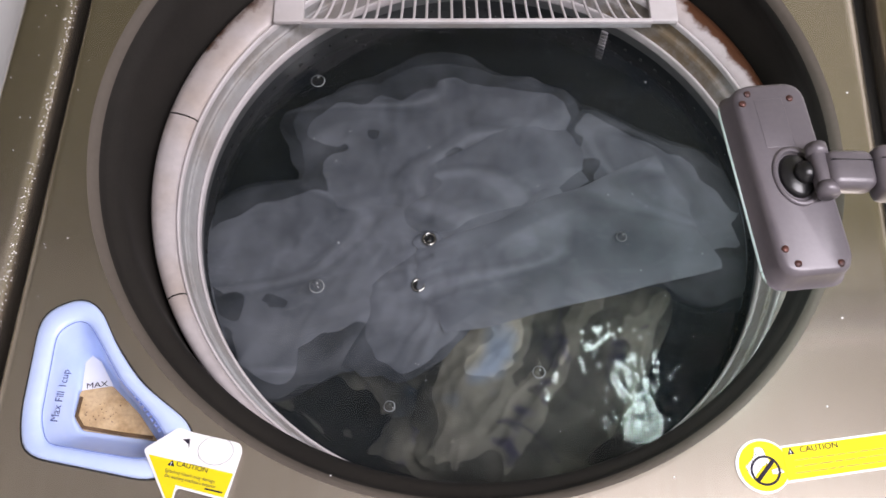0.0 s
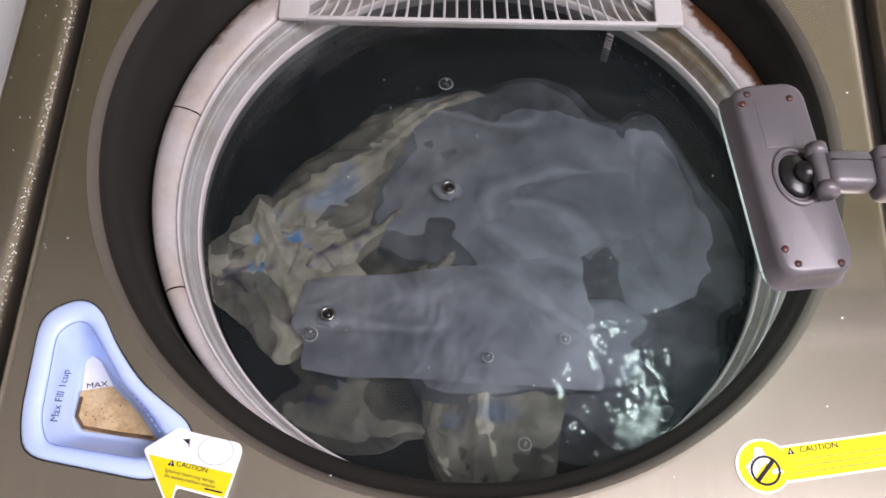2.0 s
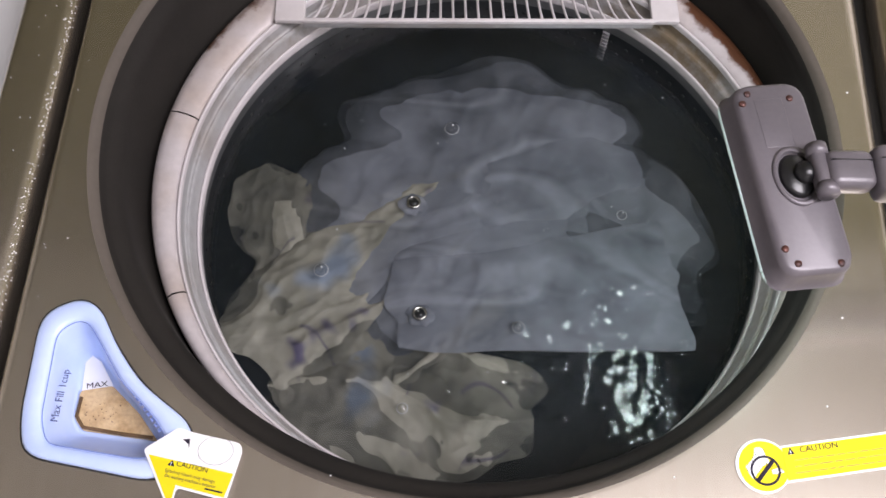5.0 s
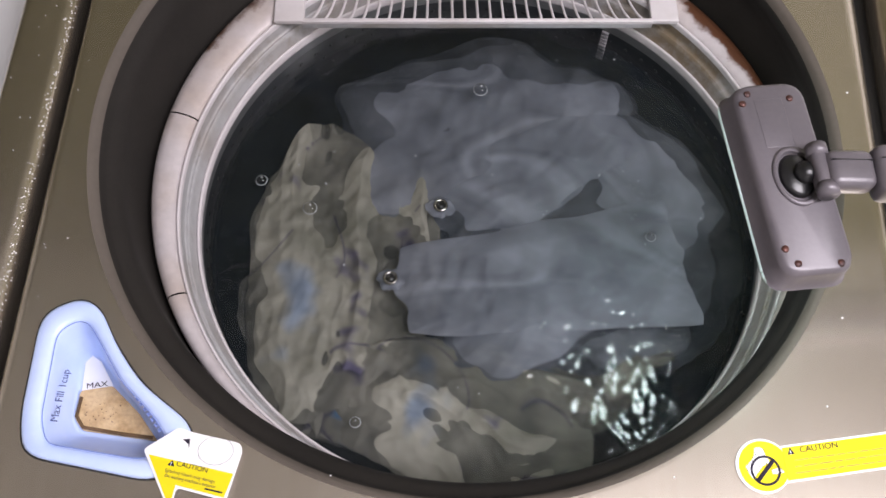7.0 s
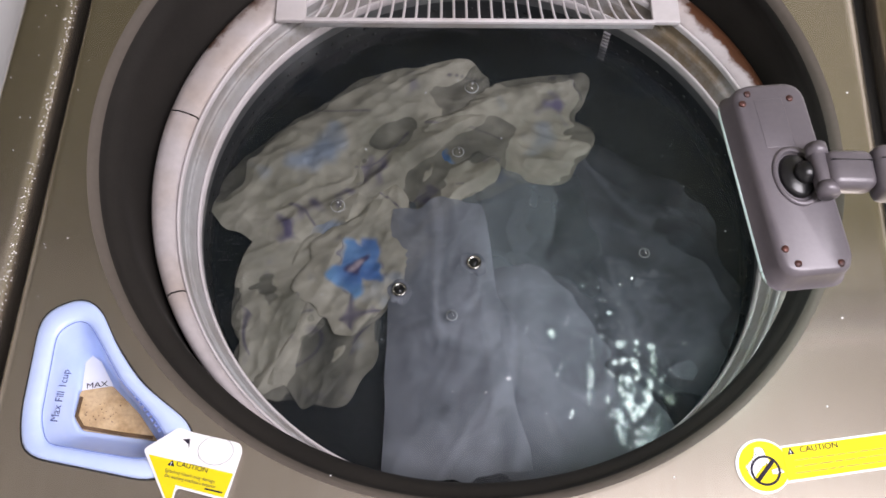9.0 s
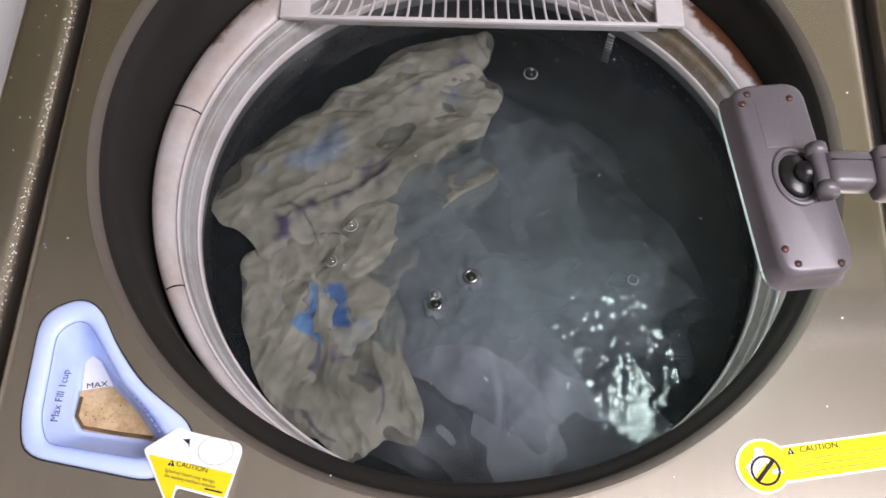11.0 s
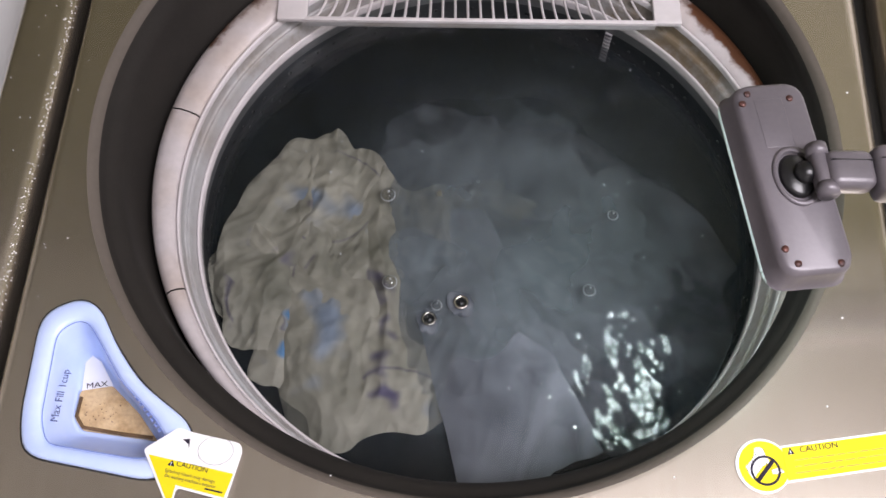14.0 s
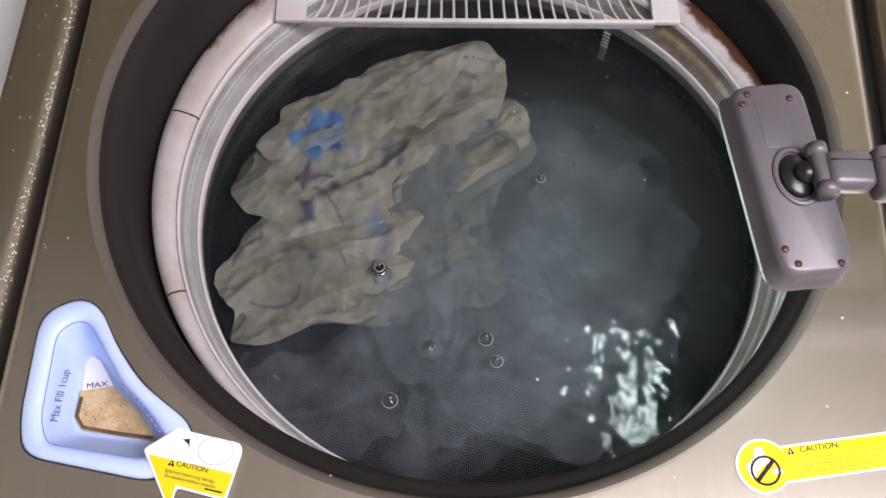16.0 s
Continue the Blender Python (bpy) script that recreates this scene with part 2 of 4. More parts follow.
def rounded(points, radius, seg=5):
    """A closed outline with its corners rounded."""
    out = []
    n = len(points)
    for i in range(n):
        p, a, b = Vector(points[i]), Vector(points[i - 1]), Vector(points[(i + 1) % n])
        ra = min(radius, (a - p).length * 0.45)
        rb = min(radius, (b - p).length * 0.45)
        s, e = p + (a - p).normalized() * ra, p + (b - p).normalized() * rb
        for k in range(seg + 1):
            t = k / seg
            out.append((1 - t) ** 2 * s + 2 * t * (1 - t) * p + t * t * e)
    return [(v.x, v.y) for v in out]


def slab(outline, z0, z1):
    bm = bmesh.new()
    lo = [bm.verts.new((x, y, z0)) for x, y in outline]
    hi = [bm.verts.new((x, y, z1)) for x, y in outline]
    n = len(outline)
    for i in range(n):
        bm.faces.new((lo[i], lo[(i + 1) % n], hi[(i + 1) % n], hi[i]))
    es = [bm.edges.get((hi[i], hi[(i + 1) % n])) for i in range(n)]
    bmesh.ops.triangle_fill(bm, edges=es, use_beauty=True)
    return bm


def writing(name, text, at, size, angle, material, parent, wide=1.0):
    """Lettering in the built-in font, lying flat."""
    cu = bpy.data.curves.new(name, "FONT")
    cu.body, cu.size, cu.extrude = text, size, 0.0001
    tmp = bpy.data.objects.new(name, cu)
    scene.collection.objects.link(tmp)
    bpy.context.view_layer.update()
    me = bpy.data.meshes.new_from_object(tmp)
    bpy.data.objects.remove(tmp)
    me.materials.clear()
    me.materials.append(material)
    ob = new(name, me)
    ob.parent = parent
    ob.matrix_basis = pose(*at, 0, 0, angle) @ Matrix.Diagonal((wide, 1, 1, 1))
    return ob


# ---- room ----
def room():
    for name, dims, m, what in (
        ("floor", (-1.5, 1.9, -2.0, 0.62, -0.1, 0.0), TILE, "pale tiled laundry floor beside the machine"),
        ("ceiling", (-1.5, 1.9, -2.0, 0.62, 2.42, 2.5), WALL, "plain white ceiling"),
        ("wall_north", (-1.5, 0.36, 0.52, 0.62, 0.0, 2.42), OLIVE, "plain olive-brown wall behind the machine"),
        # white piece is added, unseen, to be mirrored in the panel's right corner
        ("wall_north_pale", (0.36, 1.9, 0.52, 0.62, 0.0, 1.27), WALL, "unseen white reflector added to brighten the panel's back right corner"),
        ("wall_north_upper", (0.36, 1.9, 0.52, 0.62, 1.27, 2.42), OLIVE, "plain olive-brown wall above the added white reflector"),
        ("wall_south", (-1.5, 1.9, -2.1, -2.0, 0.0, 2.42), WALL, "plain white wall"),
        ("wall_west", (-1.6, -1.5, -2.0, 0.52, 0.0, 2.42), WALL, "plain white wall"),
        ("wall_east", (1.9, 2.0, -2.0, 0.52, 0.0, 2.42), WALL, "plain white wall"),
    ):
        bm = bmesh.new()
        box(bm, *dims)
        tagged(part(name, bm, m, None, what, smooth=False), what, name.split("_")[0], kind="structure")


room()
# added block: raised pale tiles stand in for the brightly lit tiled surface
bm = bmesh.new()
box(bm, -0.75, -0.36, -0.6, 0.52, 0.0, ZP - 0.08, 0.006)
tagged(part("ledge", bm, TILE, None), "raised white tiled block added for the brightly lit tiles beside the machine", "ledge", kind="structure")

# ---- washing machine ----
OC = (-0.0135, 0.0195)  # middle of the opening
machine = thing("washing_machine", (0, 0, ZP), "champagne steel top-loading washing machine with its lid open", "washing machine")
CUP_OUT = rounded([(-0.2389, -0.1115), (-0.2590, -0.1230), (-0.2577, -0.1850), (-0.2520, -0.2060), (-0.1782, -0.2170), (-0.1600, -0.2050), (-0.1600, -0.1850), (-0.1938, -0.1619), (-0.2126, -0.1389), (-0.2250, -0.1170)], 0.012)
CUP_IN = rounded([(-0.2379, -0.1260), (-0.2475, -0.1340), (-0.2462, -0.1844), (-0.2404, -0.1990), (-0.1865, -0.2052), (-0.1690, -0.1985), (-0.1840, -0.1800), (-0.2054, -0.1608), (-0.2208, -0.1393), (-0.2300, -0.1270)], 0.006)
CUP_LOW = rounded([(-0.2353, -0.1360), (-0.2400, -0.1420), (-0.2385, -0.1775), (-0.2330, -0.1850), (-0.1850, -0.1890), (-0.1990, -0.1710), (-0.2170, -0.1542), (-0.2290, -0.1400)], 0.004)


LIP = [(0.2445, 0.0), (0.2424, -0.00005)]
ROLL = [(0.2426, 0.0), (0.2413, -0.0004), (0.2398, -0.0012), (0.2386, -0.0023), (0.2374, -0.0041), (0.2366, -0.0058)]


def top_panel():
    bm = bmesh.new()
    x0, x1, y0, y1 = -0.2692, 0.2430, -0.36, 0.36
    outer = [bm.verts.new((x, y, 0)) for x, y in ((x0, y0), (x1, y0), (x1, y1), (x0, y1))]
    n = 160
    prof = LIP
    loops = [[bm.verts.new((OC[0] + prof[0][0] * math.cos(i * math.tau / n), OC[1] + prof[0][0] * math.sin(i * math.tau / n), 0)) for i in range(n)]]
    cup = [bm.verts.new((x, y, 0)) for x, y in CUP_OUT]
    es = []
    for lp in (outer, loops[0], cup):
        for i in range(len(lp)):
            e = bm.edges.get((lp[i], lp[(i + 1) % len(lp)])) or bm.edges.new((lp[i], lp[(i + 1) % len(lp)]))
            es.append(e)
    bmesh.ops.triangle_fill(bm, edges=es, use_beauty=True)
    for x, s in ((x0, -1), (x1, 1)):
        k = 8
        rad = 0.007 if s < 0 else 0.012
        prev = None
        for i in range(k + 1):
            a = i / k * math.pi / 2
            row = [bm.verts.new((x + s * rad * math.sin(a), y, -rad * (1 - math.cos(a)))) for y in (y0, y1)]
            if prev:
                bm.faces.new((prev[0], prev[1], row[1], row[0]))
            prev = row
        row = [bm.verts.new((x + s * rad, y, -0.03)) for y in (y0, y1)]
        bm.faces.new((prev[0], prev[1], row[1], row[0]))
    return bm


def side_rail(xa, xb):
    """Outer strip of the top, rounded along both long edges."""
    bm = bmesh.new()
    prof = [(xa, -0.05)]
    r = 0.009
    for i in range(9):
        a = math.pi - i / 8 * math.pi / 2
        prof.append((xa + r + r * math.cos(a), -r + r * math.sin(a)))
    for i in range(9):
        a = math.pi / 2 - i / 8 * math.pi / 2
        prof.append((xb - r + r * math.cos(a), -r + r * math.sin(a)))
    prof.append((xb, -0.05))
    rows = [[bm.verts.new((x, y, z)) for x, z in prof] for y in (-0.36, 0.36)]
    for i in range(len(prof) - 1):
        bm.faces.new((rows[0][i], rows[1][i], rows[1][i + 1], rows[0][i + 1]))
    return bm


part("top_panel", top_panel(), STEEL, machine, "satin champagne steel top with a round opening")
part("rolled_lip", lathe(LIP, OC), STEEL, machine, "softly rolled satin edge of the opening")
# added ring: the lip's darkening towards the opening, as colour
part("lip_shade", lathe(ROLL, OC), LIP_SHADE, machine, "lower roll of the steel edge, its dark gradient put into the colour")
part("side_rail", side_rail(-0.3225, -0.2838), STEEL, machine)
part("side_rail", side_rail(0.2680, 0.3250), STEEL, machine)
for xa, xb in ((-0.2845, -0.2745), (0.2545, 0.2685)):
    bm = bmesh.new()
    box(bm, xa, xb, -0.36, 0.36, -0.032, -0.022)
    part("seam_gasket", bm, GAP, machine)
bm = bmesh.new()
box(bm, -0.3225, -0.3125, -0.36, 0.36, -0.90, -0.04)
box(bm, 0.3150, 0.3250, -0.36, 0.36, -0.90, -0.04)
box(bm, -0.3125, 0.3150, -0.36, -0.35, -0.90, -0.03)
box(bm, -0.3125, 0.3150, 0.35, 0.36, -0.90, -0.03)
box(bm, -0.3125, 0.3150, -0.35, 0.35, -0.95, -0.88)
part("cabinet", bm, STEEL, machine, smooth=False)


def liner():
    """Dark wall under the lip; its middle drifts back as it goes down, and it ends above the ring in front."""
    bm = bmesh.new()
    levels = [(0.2368, -0.0055, 0.0195), (0.2360, -0.0070, 0.0195), (0.2347, -0.0105, 0.0195), (0.2338, -0.0130, 0.0204), (0.2325, -0.0155, 0.0225), (0.2312, -0.0190, 0.0250), (0.2305, -0.0240, 0.0265), (0.2300, -0.0340, 0.0270)]
    n = 180
    rows = []
    for r, z, cy in levels:
        drift = max(0.0, min(1.0, (-z - 0.0105) / 0.012))
        rows.append([bm.verts.new((OC[0] + 0.0035 * drift + r * math.cos(i * math.tau / n), cy + r * math.sin(i * math.tau / n), z)) for i in range(n)])
    foot = []
    for i in range(n):
        a = i * math.tau / n
        side = max(0.0, min(1.0, math.sin(a) * 4 + 3.9))
        x, y = OC[0] + 0.0035 + 0.2310 * math.cos(a), 0.0270 + 0.2310 * math.sin(a)
        h = math.atan2(y, x)
        out = 0.2252 - 0.005 * math.cos(h) + 0.015 * math.sin(h)
        k = 1 + side * (min(1.0, out / math.hypot(x, y)) - 1)
        foot.append(bm.verts.new((x * k, y * k, -0.0500 - 0.0160 * side)))
    rows.append(foot)
    for p, q in zip(rows, rows[1:]):
        for i in range(n):
            bm.faces.new((p[i], p[(i + 1) % n], q[(i + 1) % n], q[i]))
    return bm


part("opening_liner", liner(), LINER, machine, "matt dark liner round the opening")
part("outer_tub", lathe([(0.2600, -0.1000), (0.2600, -0.4500), (0.0010, -0.4600)]), LINER, machine)


rnd = random.Random(4)
bm = bmesh.new()
for i in range(300):
    y = rnd.uniform(-0.13, 0.12)
    x = rnd.gauss(-0.2868, 0.0013) if rnd.random() < 0.8 else rnd.uniform(-0.318, -0.262)
    if x > -0.2842 and x < -0.2692:
        continue
    fall = max(0.0, x + 0.2928)
    z = math.sqrt(0.009 ** 2 - fall ** 2) - 0.009 if x < -0.2838 else 0.0
    bmesh.ops.create_icosphere(bm, subdivisions=1, radius=rnd.uniform(0.0002, 0.0005), matrix=pose(x, y, z))
for x, y in ((0.262 - 0.025, 0.06), (0.215, -0.1), (-0.0806, -0.2086), (-0.2541, -0.0727), (0.11, -0.2), (0.20, -0.155)):
    bmesh.ops.create_icosphere(bm, subdivisions=1, radius=0.0006, matrix=pose(x, y, 0.0001))
tagged(part("dust", bm, PAPER, machine), "pale specks of dust", kind="stuff")


def bleach_cup():
    bm = bmesh.new()
    n = len(CUP_OUT)

    def resample(pts, k):
        pts = [Vector(p) for p in pts]
        lens = [(pts[(i + 1) % len(pts)] - pts[i]).length for i in range(len(pts))]
        total, out, i, acc = sum(lens), [], 0, 0.0
        for j in range(k):
            want = total * j / k
            while acc + lens[i] < want:
                acc += lens[i]
                i += 1
            out.append(pts[i].lerp(pts[(i + 1) % len(pts)], (want - acc) / max(lens[i], 1e-9)))
        return out
    k = 72
    o, i1, i2 = resample(CUP_OUT, k), resample(CUP_IN, k), resample(CUP_LOW, k)
    levels = [(o, -0.002), (o, 0.0015), ([a.lerp(b, 0.12) for a, b in zip(o, i1)], 0.0035), ([a.lerp(b, 0.75) for a, b in zip(o, i1)], 0.0025),
              (i1, 0.0005), ([a.lerp(b, 0.06) for a, b in zip(i1, i2)], -0.003), ([a.lerp(b, 0.8) for a, b in zip(i1, i2)], -0.026), (i2, -0.030)]
    rows = [[bm.verts.new((p.x, p.y, z)) for p in pts] for pts, z in levels]
    for a, b in zip(rows, rows[1:]):
        for j in range(k):
            bm.faces.new((a[j], a[(j + 1) % k], b[(j + 1) % k], b[j]))
    bm.faces.new(rows[-1])
    return bm


bm = bmesh.new()
mid = Vector((-0.215, -0.175))
lines = [[bm.verts.new((*(Vector(p) + (Vector(p) - mid).normalized() * d), 0.0006)) for p in CUP_OUT] for d in (-0.0002, 0.0011)]
for i in range(len(CUP_OUT)):
    k = (i + 1) % len(CUP_OUT)
    bm.faces.new((lines[0][i], lines[0][k], lines[1][k], lines[1][i]))
part("cup_seam", bm, GAP, machine, "thin dark seam round the cup", smooth=False)
cup = part("bleach_cup", bleach_cup(), BLUE, machine, "pale blue plastic bleach cup let into the top")
floor_pts = [(-0.2350, -0.1373), (-0.2385, -0.1420), (-0.2374, -0.1600), (-0.2190, -0.1560), (-0.2290, -0.1410)]
part("fill_plate", slab(floor_pts, -0.0298, -0.0285), PAPER, cup, "white plate marked with the fill line", smooth=False)
RES = [(-0.2374, -0.1602), (-0.2378, -0.1765), (-0.2320, -0.1838), (-0.1870, -0.1878), (-0.2010, -0.1715), (-0.2188, -0.1562)]
bm = slab(rounded(RES, 0.002, 3), -0.0298, -0.0270)
part("residue", bm, BROWN, cup, "dried brown detergent residue", smooth=False)
bm = bmesh.new()
# dark brown strip along the front and left edge of the residue
tube(bm, [(x, y, -0.0268) for x, y in ((-0.2362, -0.1640), (-0.2368, -0.1755), (-0.2318, -0.1822), (-0.2100, -0.1848), (-0.1895, -0.1864))], 0.0011, 8)
part("residue_edge", bm, EDGE_BROWN, cup, "dark brown strip along the edge of the residue")
rnd = random.Random(11)
bm = bmesh.new()
for i in range(26):
    bmesh.ops.create_icosphere(bm, subdivisions=1, radius=rnd.uniform(0.0002, 0.0005), matrix=pose(rnd.uniform(-0.234, -0.212), rnd.uniform(-0.178, -0.166), -0.0270))
tagged(part("residue_grains", bm, SCREW, cup), "dark grains in the residue", kind="stuff")
bm = bmesh.new()
tube(bm, [(x, y, 0.0012) for x, y in CUP_IN + CUP_IN[:1]], 0.0003, 5)
part("inner_edge", bm, DENT, cup)
writing("fill_mark", "MAX", (-0.2350, -0.1583, -0.0282), 0.0048, 10, INK, cup, 1.25)
writing("fill_note", "Max Fill 1cup", (-0.2395, -0.1850, -0.0060), 0.0062, 88, BLUEINK, cup, 0.95)
bm = bmesh.new()
for i in range(13):
    box(bm, 0, 0.0022, 0, 0.0016, 0, 0.0002, 0, pose(-0.2120 + i * 0.0026, -0.1525 - i * 0.0029, -0.0020, 0, 0, -48))
part("embossed_note", bm, DENT, cup, smooth=False)

# stickers
label_a = thing("caution_sticker", (0, 0, ZP), "white and yellow arrow-shaped bleach caution sticker beside the cup", "sticker")
A_OUT = rounded([(-0.1850, -0.2000), (-0.1671, -0.1868), (-0.1590, -0.1893), (-0.1318, -0.1940), (-0.1300, -0.1985), (-0.1356, -0.2260), (-0.1635, -0.2203), (-0.1652, -0.2340)], 0.0025, 3)
part("backing", slab(A_OUT, 0.0036, 0.0042), PAPER, label_a, smooth=False)
part("yellow_field", slab([(-0.1815, -0.2028), (-0.1335, -0.2112), (-0.1370, -0.2243), (-0.1642, -0.2188), (-0.1658, -0.2310)], 0.0042, 0.0044), YELLOW, label_a, smooth=False)
writing("heading", "CAUTION", (-0.1656, -0.2083, 0.0046), 0.0040, -10, INK, label_a, 1.0)
part("warning_triangle", slab([(-0.1702, -0.2082), (-0.1664, -0.2089), (-0.1677, -0.2052)], 0.0044, 0.0046), INK, label_a, smooth=False)
writing("warning_line", "Splashed bleach may damage", (-0.1712, -0.2118, 0.0046), 0.0027, -10, OLIVEINK, label_a, 0.92)
writing("warning_line", "the washing machine's exterior", (-0.1710, -0.2146, 0.0046), 0.0027, -10, OLIVEINK, label_a, 0.86)
bm = bmesh.new()
box(bm, 0, 0.010, 0, 0.0009, 0, 0.0002, 0, pose(-0.1480, -0.2205, 0.0046, 0, 0, -10))
part("small_print", bm, INK, label_a, smooth=False)
bm = bmesh.new()
torus(bm, (-0.1450, -0.1990, 0.0042), 0.0098, 0.0001, 32, 4, Matrix.Diagonal((1, 0.8, 1)))
part("drawn_opening", bm, INK, label_a)
bm = slab([(-0.1640, -0.1935), (-0.1600, -0.1930), (-0.1598, -0.1985), (-0.1606, -0.1960)], 0.0042, 0.0044)
part("drawn_pourer", bm, INK, label_a, smooth=False)

label_b = thing("caution_sticker", (0, 0, ZP), "yellow caution strip with a round white-edged forbidding sign", "sticker")
part("backing", slab([(0.1600 + 0.0153 * math.cos(a * math.tau / 40), -0.1914 + 0.0153 * math.sin(a * math.tau / 40)) for a in range(40)], 0.0001, 0.0008), PAPER, label_b, smooth=False)
part("yellow_disc", slab([(0.1604 + 0.0141 * math.cos(a * math.tau / 40), -0.1914 + 0.0141 * math.sin(a * math.tau / 40)) for a in range(40)], 0.0008, 0.0011), YELLOW, label_b, smooth=False)
part("strip_backing", slab([(0.1700, -0.1797), (0.2900, -0.1575), (0.2870, -0.1785), (0.1722, -0.2003)], 0.0001, 0.0006), PAPER, label_b, smooth=False)
part("strip_field", slab([(0.1712, -0.1808), (0.2895, -0.1590), (0.2867, -0.1775), (0.1732, -0.1990)], 0.0012, 0.0014), YELLOW, label_b, smooth=False)
blob = [(-0.004, 0.010), (0.000, 0.0105), (0.002, 0.006), (0.004, 0.002), (0.000, 0.000), (-0.003, -0.004), (-0.006, -0.008), (-0.010, -0.001), (-0.007, 0.002), (-0.005, 0.004)]
part("white_shape", slab(rounded([(0.1597 + x, -0.1914 + y) for x, y in blob], 0.001, 2), 0.0011, 0.0013), PAPER, label_b, smooth=False)
part("white_shape", slab(rounded([(0.1640, -0.1935), (0.1690, -0.1920), (0.1718, -0.1945), (0.1650, -0.1960)], 0.001, 2), 0.0011, 0.0013), PAPER, label_b, smooth=False)
bm = bmesh.new()
torus(bm, (0.1610, -0.1940, 0.0013), 0.0078, 0.0007, 36, 6, Matrix.Diagonal((1, 1, 0.3)))
box(bm, -0.0078, 0.0078, -0.0011, 0.0011, 0.0012, 0.0016, 0, pose(0.1610, -0.1940, 0, 0, 0, 52))
part("forbidding_bar", bm, INK, label_b)
for cx, cy, r in ((0.1585, -0.1838, 0.0030), (0.1580, -0.1885, 0.0042), (0.1543, -0.1930, 0.0038), (0.1672, -0.1932, 0.0030)):
    bm = bmesh.new()
    torus(bm, (cx, cy, 0.0013), r, 0.00014, 20, 4, Matrix.Diagonal((1, 0.85, 1)))
    part("drawn_outline", bm, INK, label_b)
writing("heading", "CAUTION", (0.1812, -0.1829, 0.0016), 0.0047, 10.5, INK, label_b, 1.05)
for at, tri in ((label_a, (-0.1682, -0.2074, 0.0047)), (label_b, (0.1758, -0.1831, 0.0017))):
    bm = bmesh.new()
    turn = pose(*tri, 0, 0, -10 if at is label_a else 10)
    box(bm, -0.0002, 0.0002, -0.0003, 0.0009, 0, 0.0001, 0, turn)
    box(bm, -0.0002, 0.0002, -0.0010, -0.0006, 0, 0.0001, 0, turn)
    part("exclamation_mark", bm, PAPER, at, smooth=False)
part("warning_triangle", slab([(0.1742, -0.1845), (0.1782, -0.1838), (0.1755, -0.1803)], 0.0014, 0.0016), INK, label_b, smooth=False)
for row in range(3):
    bm = bmesh.new()
    x = 0.0
    rnd = random.Random(row)
    while x < 0.075:
        w = rnd.uniform(0.003, 0.009)
        box(bm, x, x + w, 0, 0.0007, 0, 0.0002, 0, pose(0.1778, -0.1878 - row * 0.0036, 0.0014, 0, 0, 10.5))
        x += w + 0.0012
    part("small_print", bm, FADED, label_b, smooth=False)

# ---- tub ----
tub = thing("wash_tub", (0, 0, ZP), "stainless wash tub with a pale rust-flecked ring, full of water", "tub")


def ring_segment(a0, a1):
    """A piece of the ring; its outer edge lies off the tub's axis."""
    prof = [(0.0, -0.0640), (0.02, -0.0562), (0.10, -0.0535), (0.35, -0.0515), (0.65, -0.0512), (0.88, -0.0530), (0.97, -0.0565), (1.0, -0.0640), (1.0, -0.0900)]
    bm = bmesh.new()
    prev = None
    for i in range(25):
        a = radians(a0 + (a1 - a0) * i / 24)
        out = 0.2240 - 0.005 * math.cos(a) + 0.015 * math.sin(a)
        row = [bm.verts.new(((0.2088 + k * (out - 0.2088)) * math.cos(a), (0.2088 + k * (out - 0.2088)) * math.sin(a), z)) for k, z in prof]
        if prev:
            for p, q, r, t in zip(prev, row, row[1:], prev[1:]):
                bm.faces.new((p, q, r, t))
        prev = row
    return bm


for i in range(10):
    a0 = -156.2 + i * 35.91
    a1 = a0 + (35.6 if i < 9 else 36.5)
    seg = part("ring_segment", ring_segment(a0, a1), RING, tub)
    layer = seg.data.attributes.new("rust", "FLOAT", "POINT")
    for v in seg.data.vertices:
        a = math.degrees(math.atan2(v.co.y, v.co.x))
        r = math.hypot(v.co.x, v.co.y)
        out = 0.2240 - 0.005 * math.cos(radians(a)) + 0.015 * math.sin(radians(a))
        k = (r - 0.2088) / (out - 0.2088)
        edge = max(0.0, min(1.0, (k - (0.35 if a > 90 or a < 0 else 0.12)) / 0.6))
        back = math.exp(-((a - 147) / 13) ** 2) + 1.5 * math.exp(-((a - 38) / 16) ** 2) + 0.6 * math.exp(-((a - 167) / 3) ** 2)
        inner = 0.25 * math.exp(-((k - 0.15) / 0.12) ** 2) * math.exp(-((a - 152) / 14) ** 2) + 0.35 * math.exp(-((a - 136) / 2.0) ** 2) * (1 - k)
        layer.data[v.index].value = 0.52 * back * edge + inner + 0.05 * back
part("bead", lathe([(0.2072, -0.0630), (0.2070, -0.0560), (0.2076, -0.0545), (0.2086, -0.0545), (0.2091, -0.0556), (0.2091, -0.0640)]), WHITE, tub)
rim = part("rim", lathe([(0.2071, -0.0600), (0.2064, -0.0660), (0.2052, -0.0700), (0.2047, -0.0688), (0.2039, -0.0692), (0.2031, -0.0740), (0.2006, -0.0820)]), STAINED, tub, "grey moulded inner rim, stained brown at the back")
layer = rim.data.attributes.new("rust", "FLOAT", "POINT")
for v in rim.data.vertices:
    a = math.degrees(math.atan2(v.co.y, v.co.x))
    # brown stain at the back; the last term tints the front darker
    layer.data[v.index].value = 0.42 * math.exp(-((a - 45) / 24) ** 2) + 0.12 * math.exp(-((a - 140) / 20) ** 2) + 0.34 * math.exp(-((a + 75) / 50) ** 2)
